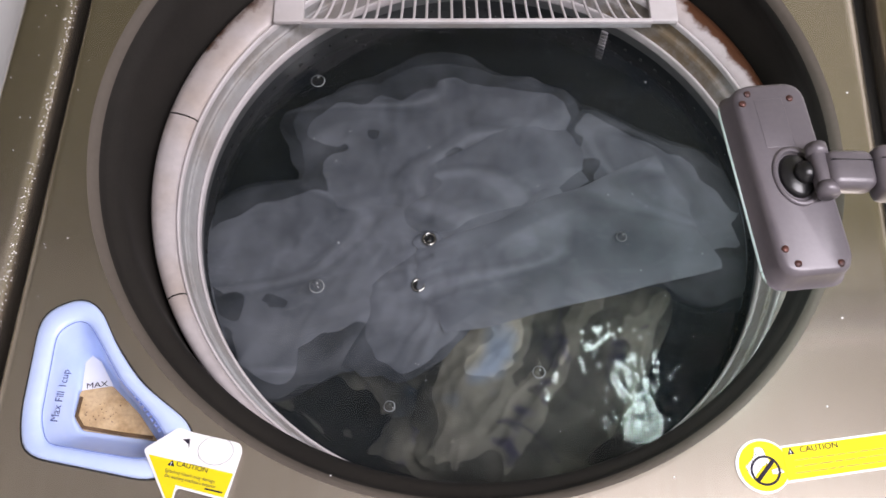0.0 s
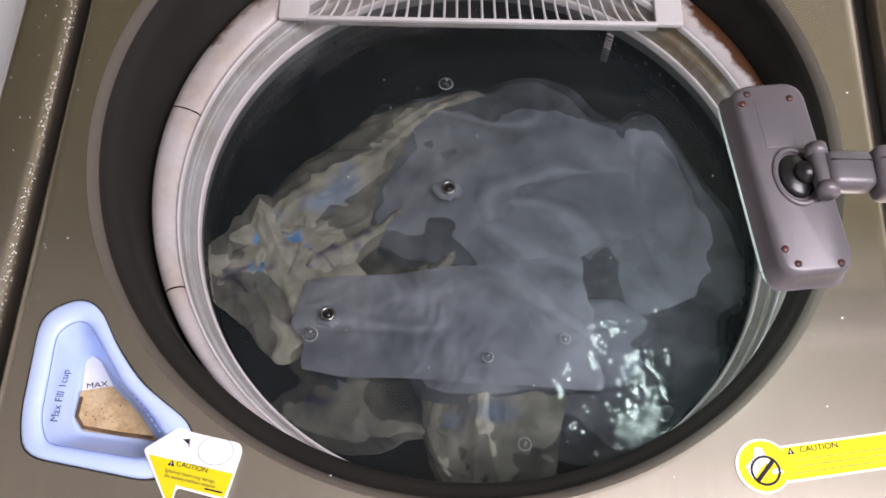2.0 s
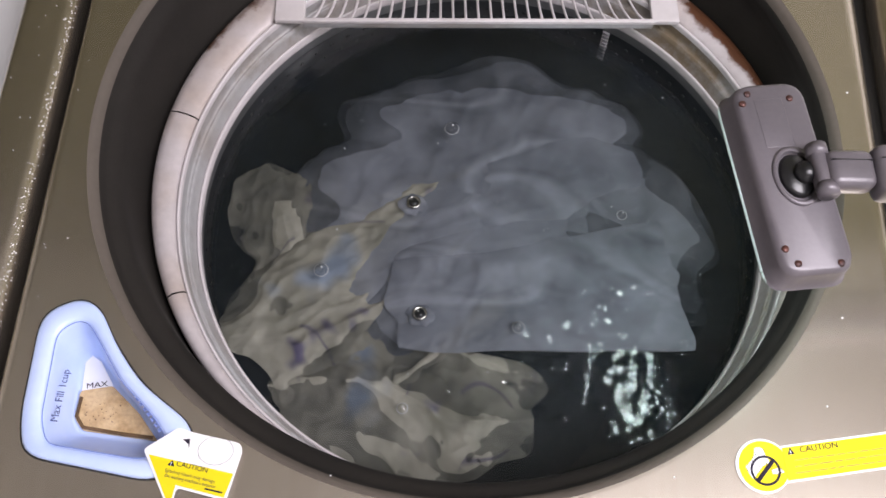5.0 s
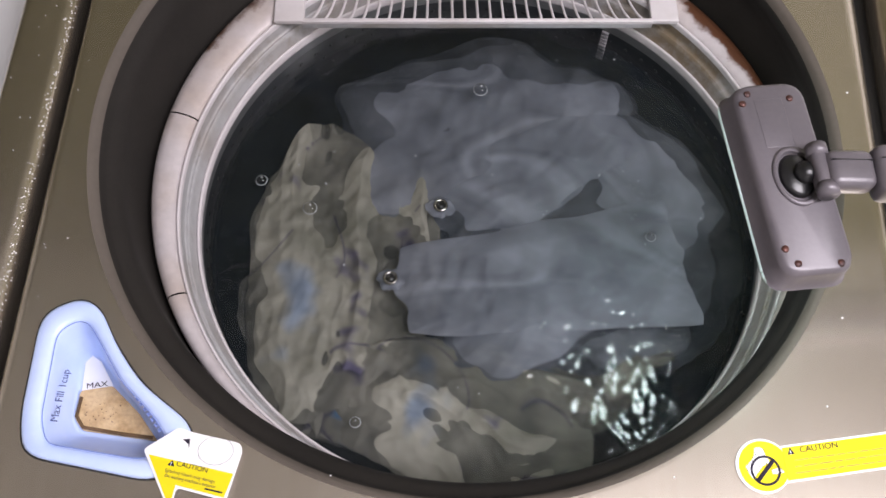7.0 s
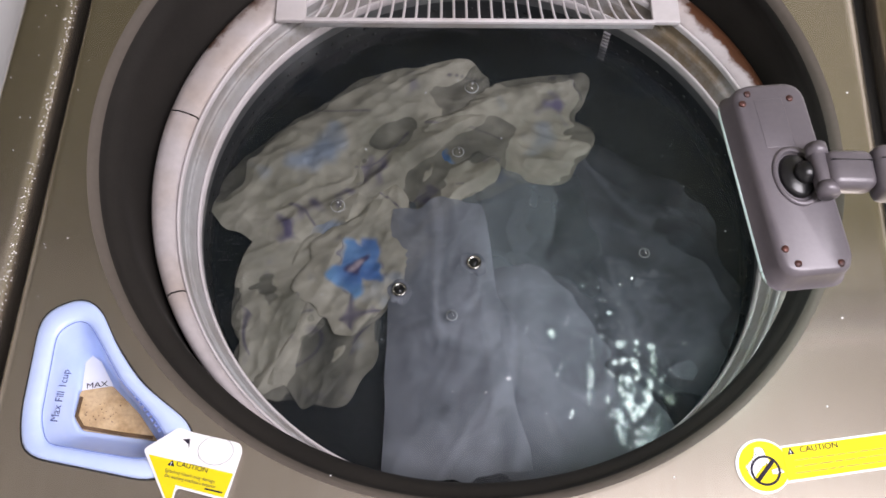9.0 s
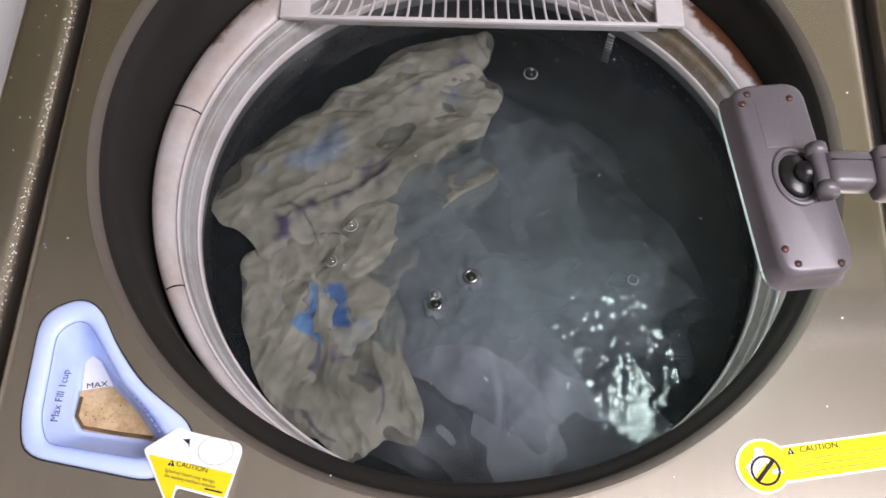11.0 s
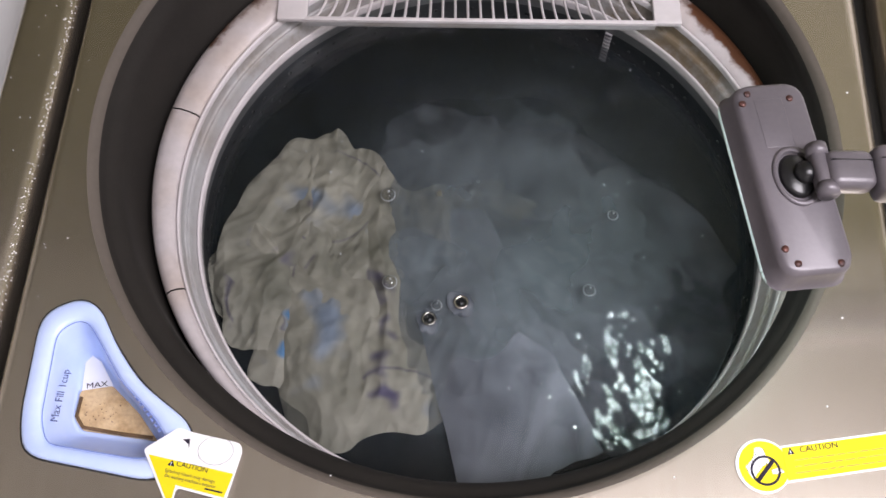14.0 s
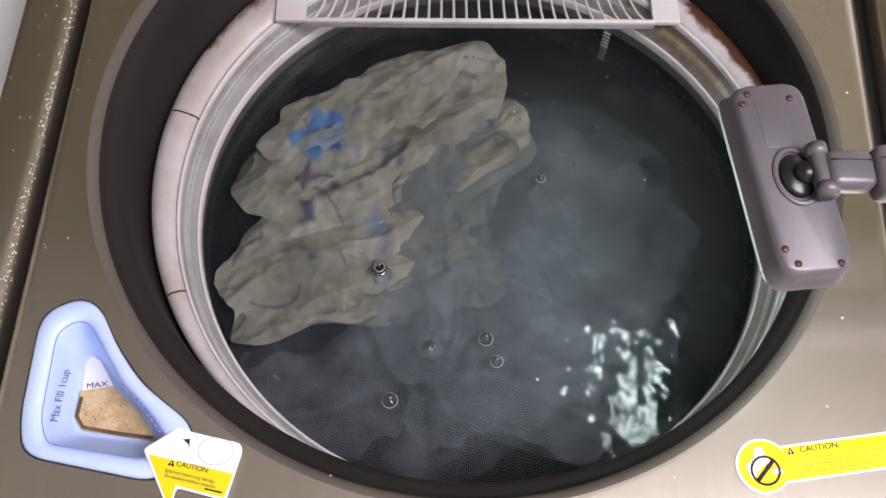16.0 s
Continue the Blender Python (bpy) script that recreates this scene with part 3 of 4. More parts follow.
part("rim_lip", lathe([(0.2012, -0.0835), (0.2005, -0.0808), (0.1996, -0.0802), (0.1989, -0.0809), (0.1986, -0.0830), (0.1985, -0.0880)]), WHITE, tub)
part("drum_collar", lathe([(0.1985, -0.0870), (0.1988, -0.0920), (0.1994, -0.0985)]), DRUM, tub, "bare steel collar above the water")
# below the waterline the wall is coloured dark for the murk over it
part("drum_wall", lathe([(0.1994, -0.0985), (0.1996, -0.1050), (0.1996, -0.3600), (0.1850, -0.4000), (0.0010, -0.4100)]), DRUM_MURK, tub, "drum wall under water, the murk's dimming put into its colour")
for k, a in enumerate((61.5, 240.0)):
    for i in range(9):
        bm = bmesh.new()
        box(bm, -0.0030, 0.0030, -0.0016, 0.0010, -0.0009, 0.0009, 0.0004)
        s = part("drum_slot", bm, WHITE, tub)
        s.matrix_basis = pose(0.1985 * math.cos(radians(a)), 0.1985 * math.sin(radians(a)), -0.100 - i * 0.0042, 0, 0, a + 90)
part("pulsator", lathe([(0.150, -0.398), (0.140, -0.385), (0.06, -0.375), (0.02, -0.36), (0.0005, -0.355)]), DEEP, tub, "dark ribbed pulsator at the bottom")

bm = bmesh.new()
for row in range(4):
    for k in range(84):
        a = (k + 0.5 * (row % 2)) * math.tau / 84
        bmesh.ops.create_cone(bm, cap_ends=True, segments=8, radius1=0.0019, radius2=0.0012, depth=0.0008, matrix=pose(0.1991 * math.cos(a), 0.1991 * math.sin(a), -0.108 - row * 0.011, 0, 90, math.degrees(a)))
tagged(part("perforations", bm, GAP, tub, "rows of pressed drum holes under the water"), kind="stuff")

# lint grate at the back of the tub
GA, GB = Vector((-0.1585, 0.1330, -0.0500)), Vector((0.1400, 0.1508, -0.0500))
along = (GB - GA).normalized()
back = Vector((-along.y, along.x, 0))
bm = bmesh.new()
frame_m = Matrix.Translation(GA) @ Matrix(((along.x, back.x, 0), (along.y, back.y, 0), (0, 0, 1))).to_4x4()
L = (GB - GA).length
box(bm, 0.020, L - 0.018, -0.0012, 0.0020, -0.0022, 0.0012, 0.0006, frame_m)
grate = part("lint_grate", bm, WHITE, tub, "pale grey plastic lint grate")
bm = bmesh.new()
box(bm, 0.020, L - 0.018, -0.0008, 0.0012, -0.0075, -0.0024, 0.0005, frame_m)
part("lower_bar", bm, RIMM, grate, "stained grey lower edge")
for s0, s1, nm in ((-0.001, 0.0215, "corner_plate"), (L - 0.0195, L + 0.001, "corner_plate")):
    bm = bmesh.new()
    box(bm, s0, s1, -0.0005, 0.075, -0.0035, 0.0012, 0.0010, frame_m)
    part(nm, bm, WHITE, grate)
n_bars = 27
for i in range(n_bars):
    s = 0.0265 + (L - 0.051) * i / (n_bars - 1)
    off = (s - L / 2) / (L / 2)
    bm = bmesh.new()
    pts = []
    for k in range(9):
        t = k / 8
        pts.append(frame_m @ Vector((s - off * 0.022 * t ** 0.7 * abs(off), 0.001 + 0.075 * t, -0.001 - 0.012 * math.sin(math.pi * min(1, t * 0.9)))))
    tube(bm, pts, 0.00105, 6)
    part("grate_bar", bm, WHITE, grate)

# ---- work lamp over the tub ----
holder = thing("work_lamp", (0.1535, -0.0619, ZP + 0.0866), "grey plastic lamp head with rusted screws on a jointed arm", "lamp")
holder.rotation_euler = (radians(2.3), radians(4.7), radians(10.6))
W2, L2 = 0.0215, 0.0566


def holder_body():
    bm = bmesh.new()
    levels = [(0.0000, 0.0010, 0.0000), (0.0010, 0.0, 0.0), (0.0130, -0.0012, 0.0), (0.0160, -0.0022, 0.0), (0.0172, -0.0042, 0.0)]
    rows = []
    for z, d, _ in levels:
        w, h = W2 + d, L2 + d
        rows.append([bm.verts.new((x, y, z)) for x, y in rounded([(-w, -h), (w, -h), (w, h), (-w, h)], 0.011, 6)])
    n = len(rows[0])
    for a, b in zip(rows, rows[1:]):
        for i in range(n):
            bm.faces.new((a[i], a[(i + 1) % n], b[(i + 1) % n], b[i]))
    bm.faces.new(rows[-1])
    return bm


part("housing", holder_body(), GREY, holder)
edge = rounded([(-W2 - 0.0004, -L2 + 0.001), (W2, -L2 + 0.001), (W2, L2 - 0.001), (-W2 - 0.0004, L2 - 0.001)], 0.010, 6)
bm = bmesh.new()
tube(bm, [(x, y, -0.0004) for x, y in edge + edge[:1]], 0.0010, 8)
part("glass_edge", bm, GLASS, holder, "pale green glass edge")
part("diffuser", slab(rounded([(-0.0150, -0.0440), (0.0035, -0.0440), (0.0035, 0.0440), (-0.0150, 0.0440)], 0.005, 5), 0.0140, 0.0155), GLOW, holder, "glowing pale green-white diffuser", smooth=False)
for x, y in ((-0.0126, 0.0487), (-0.0165, 0.0430), (0.0104, 0.0446), (-0.0156, -0.0410), (-0.0110, -0.0494), (0.0117, -0.0510)):
    bm = bmesh.new()
    bmesh.ops.create_cone(bm, cap_ends=True, segments=16, radius1=0.0021, radius2=0.0017, depth=0.0012, matrix=pose(x, y, 0.0174))
    part("screw", bm, SCREW, holder)
bm = bmesh.new()
box(bm, -0.0100, 0.0060, 0.0160, 0.0450, 0.0168, 0.0174, 0.0003)
part("raised_panel", bm, GREY, holder)
bm = bmesh.new()
torus(bm, (0.0015, -0.0015, 0.0172), 0.0135, 0.0016, 32, 8, Matrix.Diagonal((0.85, 1.15, 1)))
part("socket_ring", bm, GREY, holder)
bm = bmesh.new()
bmesh.ops.create_cone(bm, cap_ends=True, segments=28, radius1=0.0115, radius2=0.0090, depth=0.003, matrix=pose(0.0015, -0.0015, 0.0182) @ Matrix.Diagonal((0.85, 1.15, 1, 1)))
bmesh.ops.create_uvsphere(bm, u_segments=16, v_segments=10, radius=0.0062, matrix=pose(0.0050, -0.0015, 0.0205))
part("ball_joint", bm, BLACK, holder, "black rubber ball joint")
bm = bmesh.new()
for y in (0.0105, -0.0115):
    bmesh.ops.create_cone(bm, cap_ends=True, segments=20, radius1=0.0056, radius2=0.0056, depth=0.006, matrix=pose(0.0110, y - 0.003, 0.0260, 80, 0, -9))
box(bm, 0.0065, 0.0145, -0.0170, 0.0100, 0.0200, 0.0300, 0.0030)
part("knuckle", bm, GREY, holder)
bm = bmesh.new()
box(bm, 0.0125, 0.0375, -0.0135, 0.0075, 0.0190, 0.0330, 0.0045, pose(0, 0, 0, 0, 0, -6))
part("arm_link", bm, GREY, holder)
bm = bmesh.new()
box(bm, 0.0370, 0.1500, -0.0180, 0.0100, 0.0180, 0.0360, 0.0050, pose(0, 0, 0, 0, 0, -6))
part("arm", bm, GREY, holder)
bm = bmesh.new()
box(bm, 0.0140, 0.0365, 0.0005, 0.0010, 0.0326, 0.0333, 0, pose(0, 0, 0, 0, 0, -6))
box(bm, 0.0390, 0.1480, 0.0005, 0.0010, 0.0357, 0.0363, 0, pose(0, 0, 0, 0, 0, -6))
part("arm_seam", bm, BLACK, holder)
bm = bmesh.new()
tube(bm, [(0.147, -0.012, 0.030), (0.158, -0.014, 0.018), (0.163, -0.015, -0.02), (0.165, -0.016, -0.0600)], 0.0075, 12)
part("arm_post", bm, GREY, holder)

# ---- water ----
ZW = -0.0980
RW = 0.1990
water = thing("water", (0, 0, ZP + ZW), "murky grey-green wash water with restless ripples", "water", kind="structure")


def disc(radius, step, height, turns=144):
    bm = bmesh.new()
    n = int(radius / step)
    prev, first = None, bm.verts.new((0, 0, height(0, 0)))
    for i in range(1, n + 1):
        r = radius * i / n
        k = turns
        row = []
        for j in range(k):
            a = j * math.tau / k
            x, y = r * math.cos(a), r * math.sin(a)
            row.append(bm.verts.new((x, y, height(x, y))))
        for j in range(k):
            if prev:
                bm.faces.new((prev[j], row[j], row[(j + 1) % k], prev[(j + 1) % k]))
            else:
                bm.faces.new((first, row[j], row[(j + 1) % k]))
        prev = row
    return bm


def ripple(x, y):
    f = max(0.0, 1 - (math.hypot(x, y) / RW) ** 6)
    w = 0.006 * noise.noise((x * 40, y * 40, 11))
    crest = max(0.0, 1 - abs(2.4 * noise.noise((x * 34 + 3, y * 34, 8.8)))) ** 5
    return f * (0.0018 * noise.noise((x * 16, y * 16, 1.3)) + 0.0009 * noise.noise((x * 46, y * 46, 4.1)) + 0.00068 * noise.noise(((x + w) * 150, (y - w) * 105, 7.7)) + 0.0004 * crest)


surface = part("water_surface", disc(RW, 0.0018, ripple, 560), WATER, water, "rippled glossy water surface")

# added dark sheets stand in for light lost in the depth of water
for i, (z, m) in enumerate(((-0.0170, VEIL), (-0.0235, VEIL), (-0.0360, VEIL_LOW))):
    part("depth_veil", disc(RW - 0.001, 0.004, lambda x, y: z + 0.0052 * noise.noise((x * 17, y * 17, 9 + 5 * i)) + 0.0022 * noise.noise((x * 55, y * 55, 3 * i))), m, water)
cloud = part("soap_cloud", disc(0.176, 0.004, lambda x, y: 0.0040 * noise.noise((x * 12, y * 12, 31)) + 0.0020 * noise.noise((x * 34, y * 34, 17)) - 0.018 * (math.hypot(x, y) / 0.176) ** 2), CLOUD, water, "pale cloud of soap thickening in the water")


# ---- laundry ----
def fold(name, parent, material, rx, ry, seed, paint, lift=0.007, droop=0.010, sharp=18, rag=0.16, res=84, crumple=1.0, square=False):
    """One hanging fold of wet cloth: an uneven outline, long creases, small crumples and sunk edges."""
    bm = bmesh.new()
    o = seed * 7.31

    def ridge(x, y, k):
        return 1 - abs(2.2 * noise.noise((x, y, k)))

    grid = []
    for i in range(res + 1):
        row = []
        for j in range(res + 1):
            u, v = 2 * i / res - 1, 2 * j / res - 1
            du, dv = u * math.sqrt(1 - 0.42 * v * v), v * math.sqrt(1 - 0.42 * u * u)
            if square:
                du, dv = u * (1 - 0.03 * v ** 8), v * (1 - 0.03 * u ** 8) * (1 + 0.20 * u)
            a = math.atan2(dv, du)
            q = max(abs(u), abs(v))
            out = 1 + q * q * (rag * 1.6 * noise.noise((math.cos(a) * 1.6 + o, math.sin(a) * 1.6, o)) + rag * 0.45 * noise.noise((math.cos(a) * 3.2 + o, math.sin(a) * 3.2, o)) + rag * 0.1 * noise.noise((math.cos(a) * 8 + o, math.sin(a) * 8, o)))
            x, y = rx * du * out, ry * dv * out
            wx = x + 0.014 * noise.noise((x * 11 + o, y * 11, 2)) + 0.005 * noise.noise((x * 34, y * 34, o))
            wy = y + 0.014 * noise.noise((x * 11, y * 11 + o, 5)) + 0.005 * noise.noise((x * 34, y * 34, o + 4))
            z = lift * (ridge(wx * sharp * 0.28 + o, wy * sharp * 1.25, o) - 0.6)
            z += crumple * lift * (0.45 * noise.noise((wx * sharp * 0.8, wy * sharp * 1.7 + o, o)) + 0.34 * (ridge(wx * sharp * 1.5, wy * sharp * 3.4, o) - 0.6) + 0.16 * (ridge(wx * sharp * 5 + wy * 40, wy * sharp * 5.5, o) - 0.6))
            row.append(bm.verts.new((x, y, z - droop * q ** 4)))
        grid.append(row)
    for i in range(res):
        for j in range(res):
            bm.faces.new((grid[i][j], grid[i + 1][j], grid[i + 1][j + 1], grid[i][j + 1]))
    cols = [paint(v.co.x, v.co.y) for v in bm.verts]
    ob = part(name, bm, material, parent)
    layer = ob.data.color_attributes.new("dye_and_creases", "FLOAT_COLOR", "POINT")
    for k, c in enumerate(cols):
        layer.data[k].color = (*c, 1)
    return ob


def mixc(a, b, t):
    t = max(0.0, min(1.0, t))
    return tuple(p + (q - p) * t for p, q in zip(a, b))


def voile(seed):
    def f(x, y):
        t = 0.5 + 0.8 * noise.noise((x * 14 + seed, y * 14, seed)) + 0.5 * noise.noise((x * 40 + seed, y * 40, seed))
        # crease light painted in: pale fold lines with darker flanks
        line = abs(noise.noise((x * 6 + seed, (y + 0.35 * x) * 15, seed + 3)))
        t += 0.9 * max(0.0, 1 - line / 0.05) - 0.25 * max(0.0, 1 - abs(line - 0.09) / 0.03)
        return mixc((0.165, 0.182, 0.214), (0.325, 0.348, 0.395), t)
    return f


def floral(seed, flowers):
    """Cream cotton printed with watery blue flowers, plum blotches and thin dark stems."""
    def f(x, y):
        c = mixc((0.355, 0.340, 0.280), (0.172, 0.170, 0.132), 0.36 + 0.9 * noise.noise((x * 14 + seed, y * 14, 1)) + 0.35 * noise.noise((x * 55 + seed, y * 55, 2)))
        b = noise.noise((x * 19 + seed, y * 19 + 5, seed)) + 0.35 * noise.noise((x * 70, y * 70, seed))
        c = mixc(c, (0.20, 0.245, 0.31), (b - 0.36) * 2.6)
        p = noise.noise((x * 30 - seed, y * 30, seed + 9)) + 0.5 * noise.noise((x * 110, y * 110, seed))
        c = mixc(c, (0.085, 0.075, 0.135), (p - 0.44) * 2.4)
        s = abs(noise.noise((x * 13 + seed, y * 13, seed + 20)))
        if noise.noise((x * 18, y * 18, seed + 31)) > 0.0:
            c = mixc(c, (0.10, 0.09, 0.12), (0.015 - s) * 70)
        wx = x + 0.006 * noise.noise((x * 45, y * 45, seed + 2)) + 0.003 * noise.noise((x * 120, y * 120, seed))
        wy = y + 0.006 * noise.noise((x * 45, y * 45, seed + 6)) + 0.003 * noise.noise((x * 120, y * 120, seed + 8))
        for cx, cy, R, ph in flowers:
            d, a = math.hypot(wx - cx, (wy - cy) * 1.25), math.atan2(wy - cy, wx - cx)
            edge = R * (0.74 + 0.24 * abs(math.cos(2.5 * a + ph)) + 0.34 * noise.noise((math.cos(a) * 2 + ph, math.sin(a) * 2, seed)))
            blue = mixc((0.040, 0.105, 0.29), (0.125, 0.27, 0.47), 0.45 + 0.8 * noise.noise((x * 55, y * 55, ph)) + 0.4 * (d / R - 0.5))
            c = mixc(c, (0.06, 0.055, 0.13), 0.7 - abs(d - edge) / 0.0016 if noise.noise((x * 40, y * 40, 3)) > 0.1 else 0)
            c = mixc(c, blue, (edge - d) / 0.0045)
            c = mixc(c, (0.04, 0.035, 0.10), (R * (0.30 + 0.10 * math.cos(3 * a + ph)) - d) / 0.004)
            c = mixc(c, (0.34, 0.28, 0.31), (R * 0.17 - d) / 0.003)
        return c
    return f


curtain = thing("voile_curtain", (0, 0, ZP + ZW), "pale grey sheer voile curtain with metal eyelets swirling in the water", "curtain")
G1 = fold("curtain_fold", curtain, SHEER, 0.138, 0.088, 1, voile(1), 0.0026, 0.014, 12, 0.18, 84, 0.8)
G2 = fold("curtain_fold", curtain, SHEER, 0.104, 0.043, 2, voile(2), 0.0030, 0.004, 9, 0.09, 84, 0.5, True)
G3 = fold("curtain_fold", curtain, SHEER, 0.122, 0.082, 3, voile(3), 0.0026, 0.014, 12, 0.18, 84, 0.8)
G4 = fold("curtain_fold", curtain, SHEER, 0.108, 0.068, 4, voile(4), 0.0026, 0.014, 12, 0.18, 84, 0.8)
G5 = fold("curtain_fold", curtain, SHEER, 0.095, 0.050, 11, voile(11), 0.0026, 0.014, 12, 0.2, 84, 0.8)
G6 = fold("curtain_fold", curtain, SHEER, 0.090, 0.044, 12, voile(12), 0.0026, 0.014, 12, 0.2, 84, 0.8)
H1 = fold("curtain_hem", curtain, SHEER, 0.0095, 0.0080, 9, voile(9), 0.0020, 0.002, 14, 0.2, 36, 0.4)
H2 = fold("curtain_hem", curtain, SHEER, 0.0098, 0.0082, 10, voile(10), 0.0020, 0.002, 14, 0.2, 36, 0.4)
sheet = thing("floral_sheet", (0, 0, ZP + ZW), "cream cotton sheet printed with blue flowers, churning in the water", "sheet")
FA = fold("sheet_fold", sheet, COTTON, 0.108, 0.074, 5, floral(5, []), 0.0066, 0.0060, 17, 0.17, 130)
FB = fold("sheet_fold", sheet, COTTON, 0.092, 0.052, 6, floral(6, []), 0.0064, 0.0060, 18, 0.18, 120)
FC = fold("sheet_fold", sheet, COTTON, 0.047, 0.040, 7, floral(7, [(0.0, 0.0, 0.026, 0.3)]), 0.0038, 0.0050, 15, 0.24, 90)
FD = fold("sheet_fold", sheet, COTTON, 0.082, 0.048, 8, floral(8, [(0.055, 0.0, 0.015, 0.4)]), 0.0062, 0.0060, 18, 0.2, 110)
FE = fold("sheet_fold", sheet, COTTON, 0.064, 0.047, 14, floral(14, []), 0.0060, 0.0060, 18, 0.22, 100)


def eyelet(parent):
    """Pressed metal ring with its dark hole, in the hem."""
    near = min(parent.data.vertices, key=lambda v: v.co.x ** 2 + v.co.y ** 2).co
    bm = bmesh.new()
    torus(bm, near + Vector((0, 0, 0.0012)), 0.0044, 0.0011, 24, 8)
    part("eyelet", bm, METAL, parent, "shiny metal eyelet")
    bm = bmesh.new()
    bmesh.ops.create_cone(bm, cap_ends=True, segments=20, radius1=0.0038, radius2=0.0038, depth=0.0006, matrix=pose(near.x, near.y, near.z + 0.0012))
    part("eyelet_hole", bm, BLACK, parent)


eyelet(H1)
eyelet(H2)


# ---- bubbles ----
def bubble_mat():
    m = bpy.data.materials.new("soap_film")
    m.use_nodes = True
    n, l = m.node_tree.nodes, m.node_tree.links
    n.remove(n["Principled BSDF"])
    tr = n.new("ShaderNodeBsdfTransparent")
    gl = n.new("ShaderNodeBsdfGlossy")
    gl.inputs["Roughness"].default_value = 0.03
    fr = n.new("ShaderNodeFresnel")
    fr.inputs["IOR"].default_value = 1.5
    mx = n.new("ShaderNodeMixShader")
    l.new(fr.outputs[0], mx.inputs[0])
    l.new(tr.outputs[0], mx.inputs[1])
    l.new(gl.outputs[0], mx.inputs[2])
    l.new(mx.outputs[0], n["Material Output"].inputs["Surface"])
    return m


FILM = bubble_mat()
FOAM = mat("foam_rim", (0.42, 0.45, 0.46), 0.3, 0, 0.1)


def bubble(radius):
    ob = thing("soap_bubble", (0, 0, ZP + ZW), "clear soap bubble floating on the wash water", "bubble", "soap bubbles")
    prof = [(radius * math.cos(i * math.pi / 16), radius * 0.8 * math.sin(i * math.pi / 16)) for i in range(8)] + [(0.0002, radius * 0.8)]
    part("film", lathe(prof, steps=24), FILM, ob)
    bm = bmesh.new()
    torus(bm, (0, 0, 0), radius, 0.00032, 24, 6)
    part("foam_rim", bm, FOAM, ob)
    bm = bmesh.new()
    bmesh.ops.create_uvsphere(bm, u_segments=8, v_segments=6, radius=radius * 0.16, matrix=pose(radius * 0.1, radius * 0.15, radius * 0.75))
    part("droplet", bm, FOAM, ob)
    return ob


B1, B2, B3, B4, B5 = (bubble(r) for r in (0.0050, 0.0052, 0.0036, 0.0036, 0.0042))


rnd = random.Random(21)
bm = bmesh.new()
for i in range(34):
    a, r = rnd.uniform(0, math.tau), 0.185 * math.sqrt(rnd.random())
    size = rnd.choice((0.0004, 0.0005, 0.0006, 0.0009))
    for k in range(rnd.choice((1, 1, 1, 1, 2))):
        bmesh.ops.create_icosphere(bm, subdivisions=1, radius=size * rnd.uniform(0.6, 1), matrix=pose(r * math.cos(a) + rnd.gauss(0, 0.0016), r * math.sin(a) + rnd.gauss(0, 0.0016), 0.0))
flecks = tagged(part("foam_flecks", bm, FOAM, water, "tiny white foam flecks adrift on the surface"), kind="stuff")


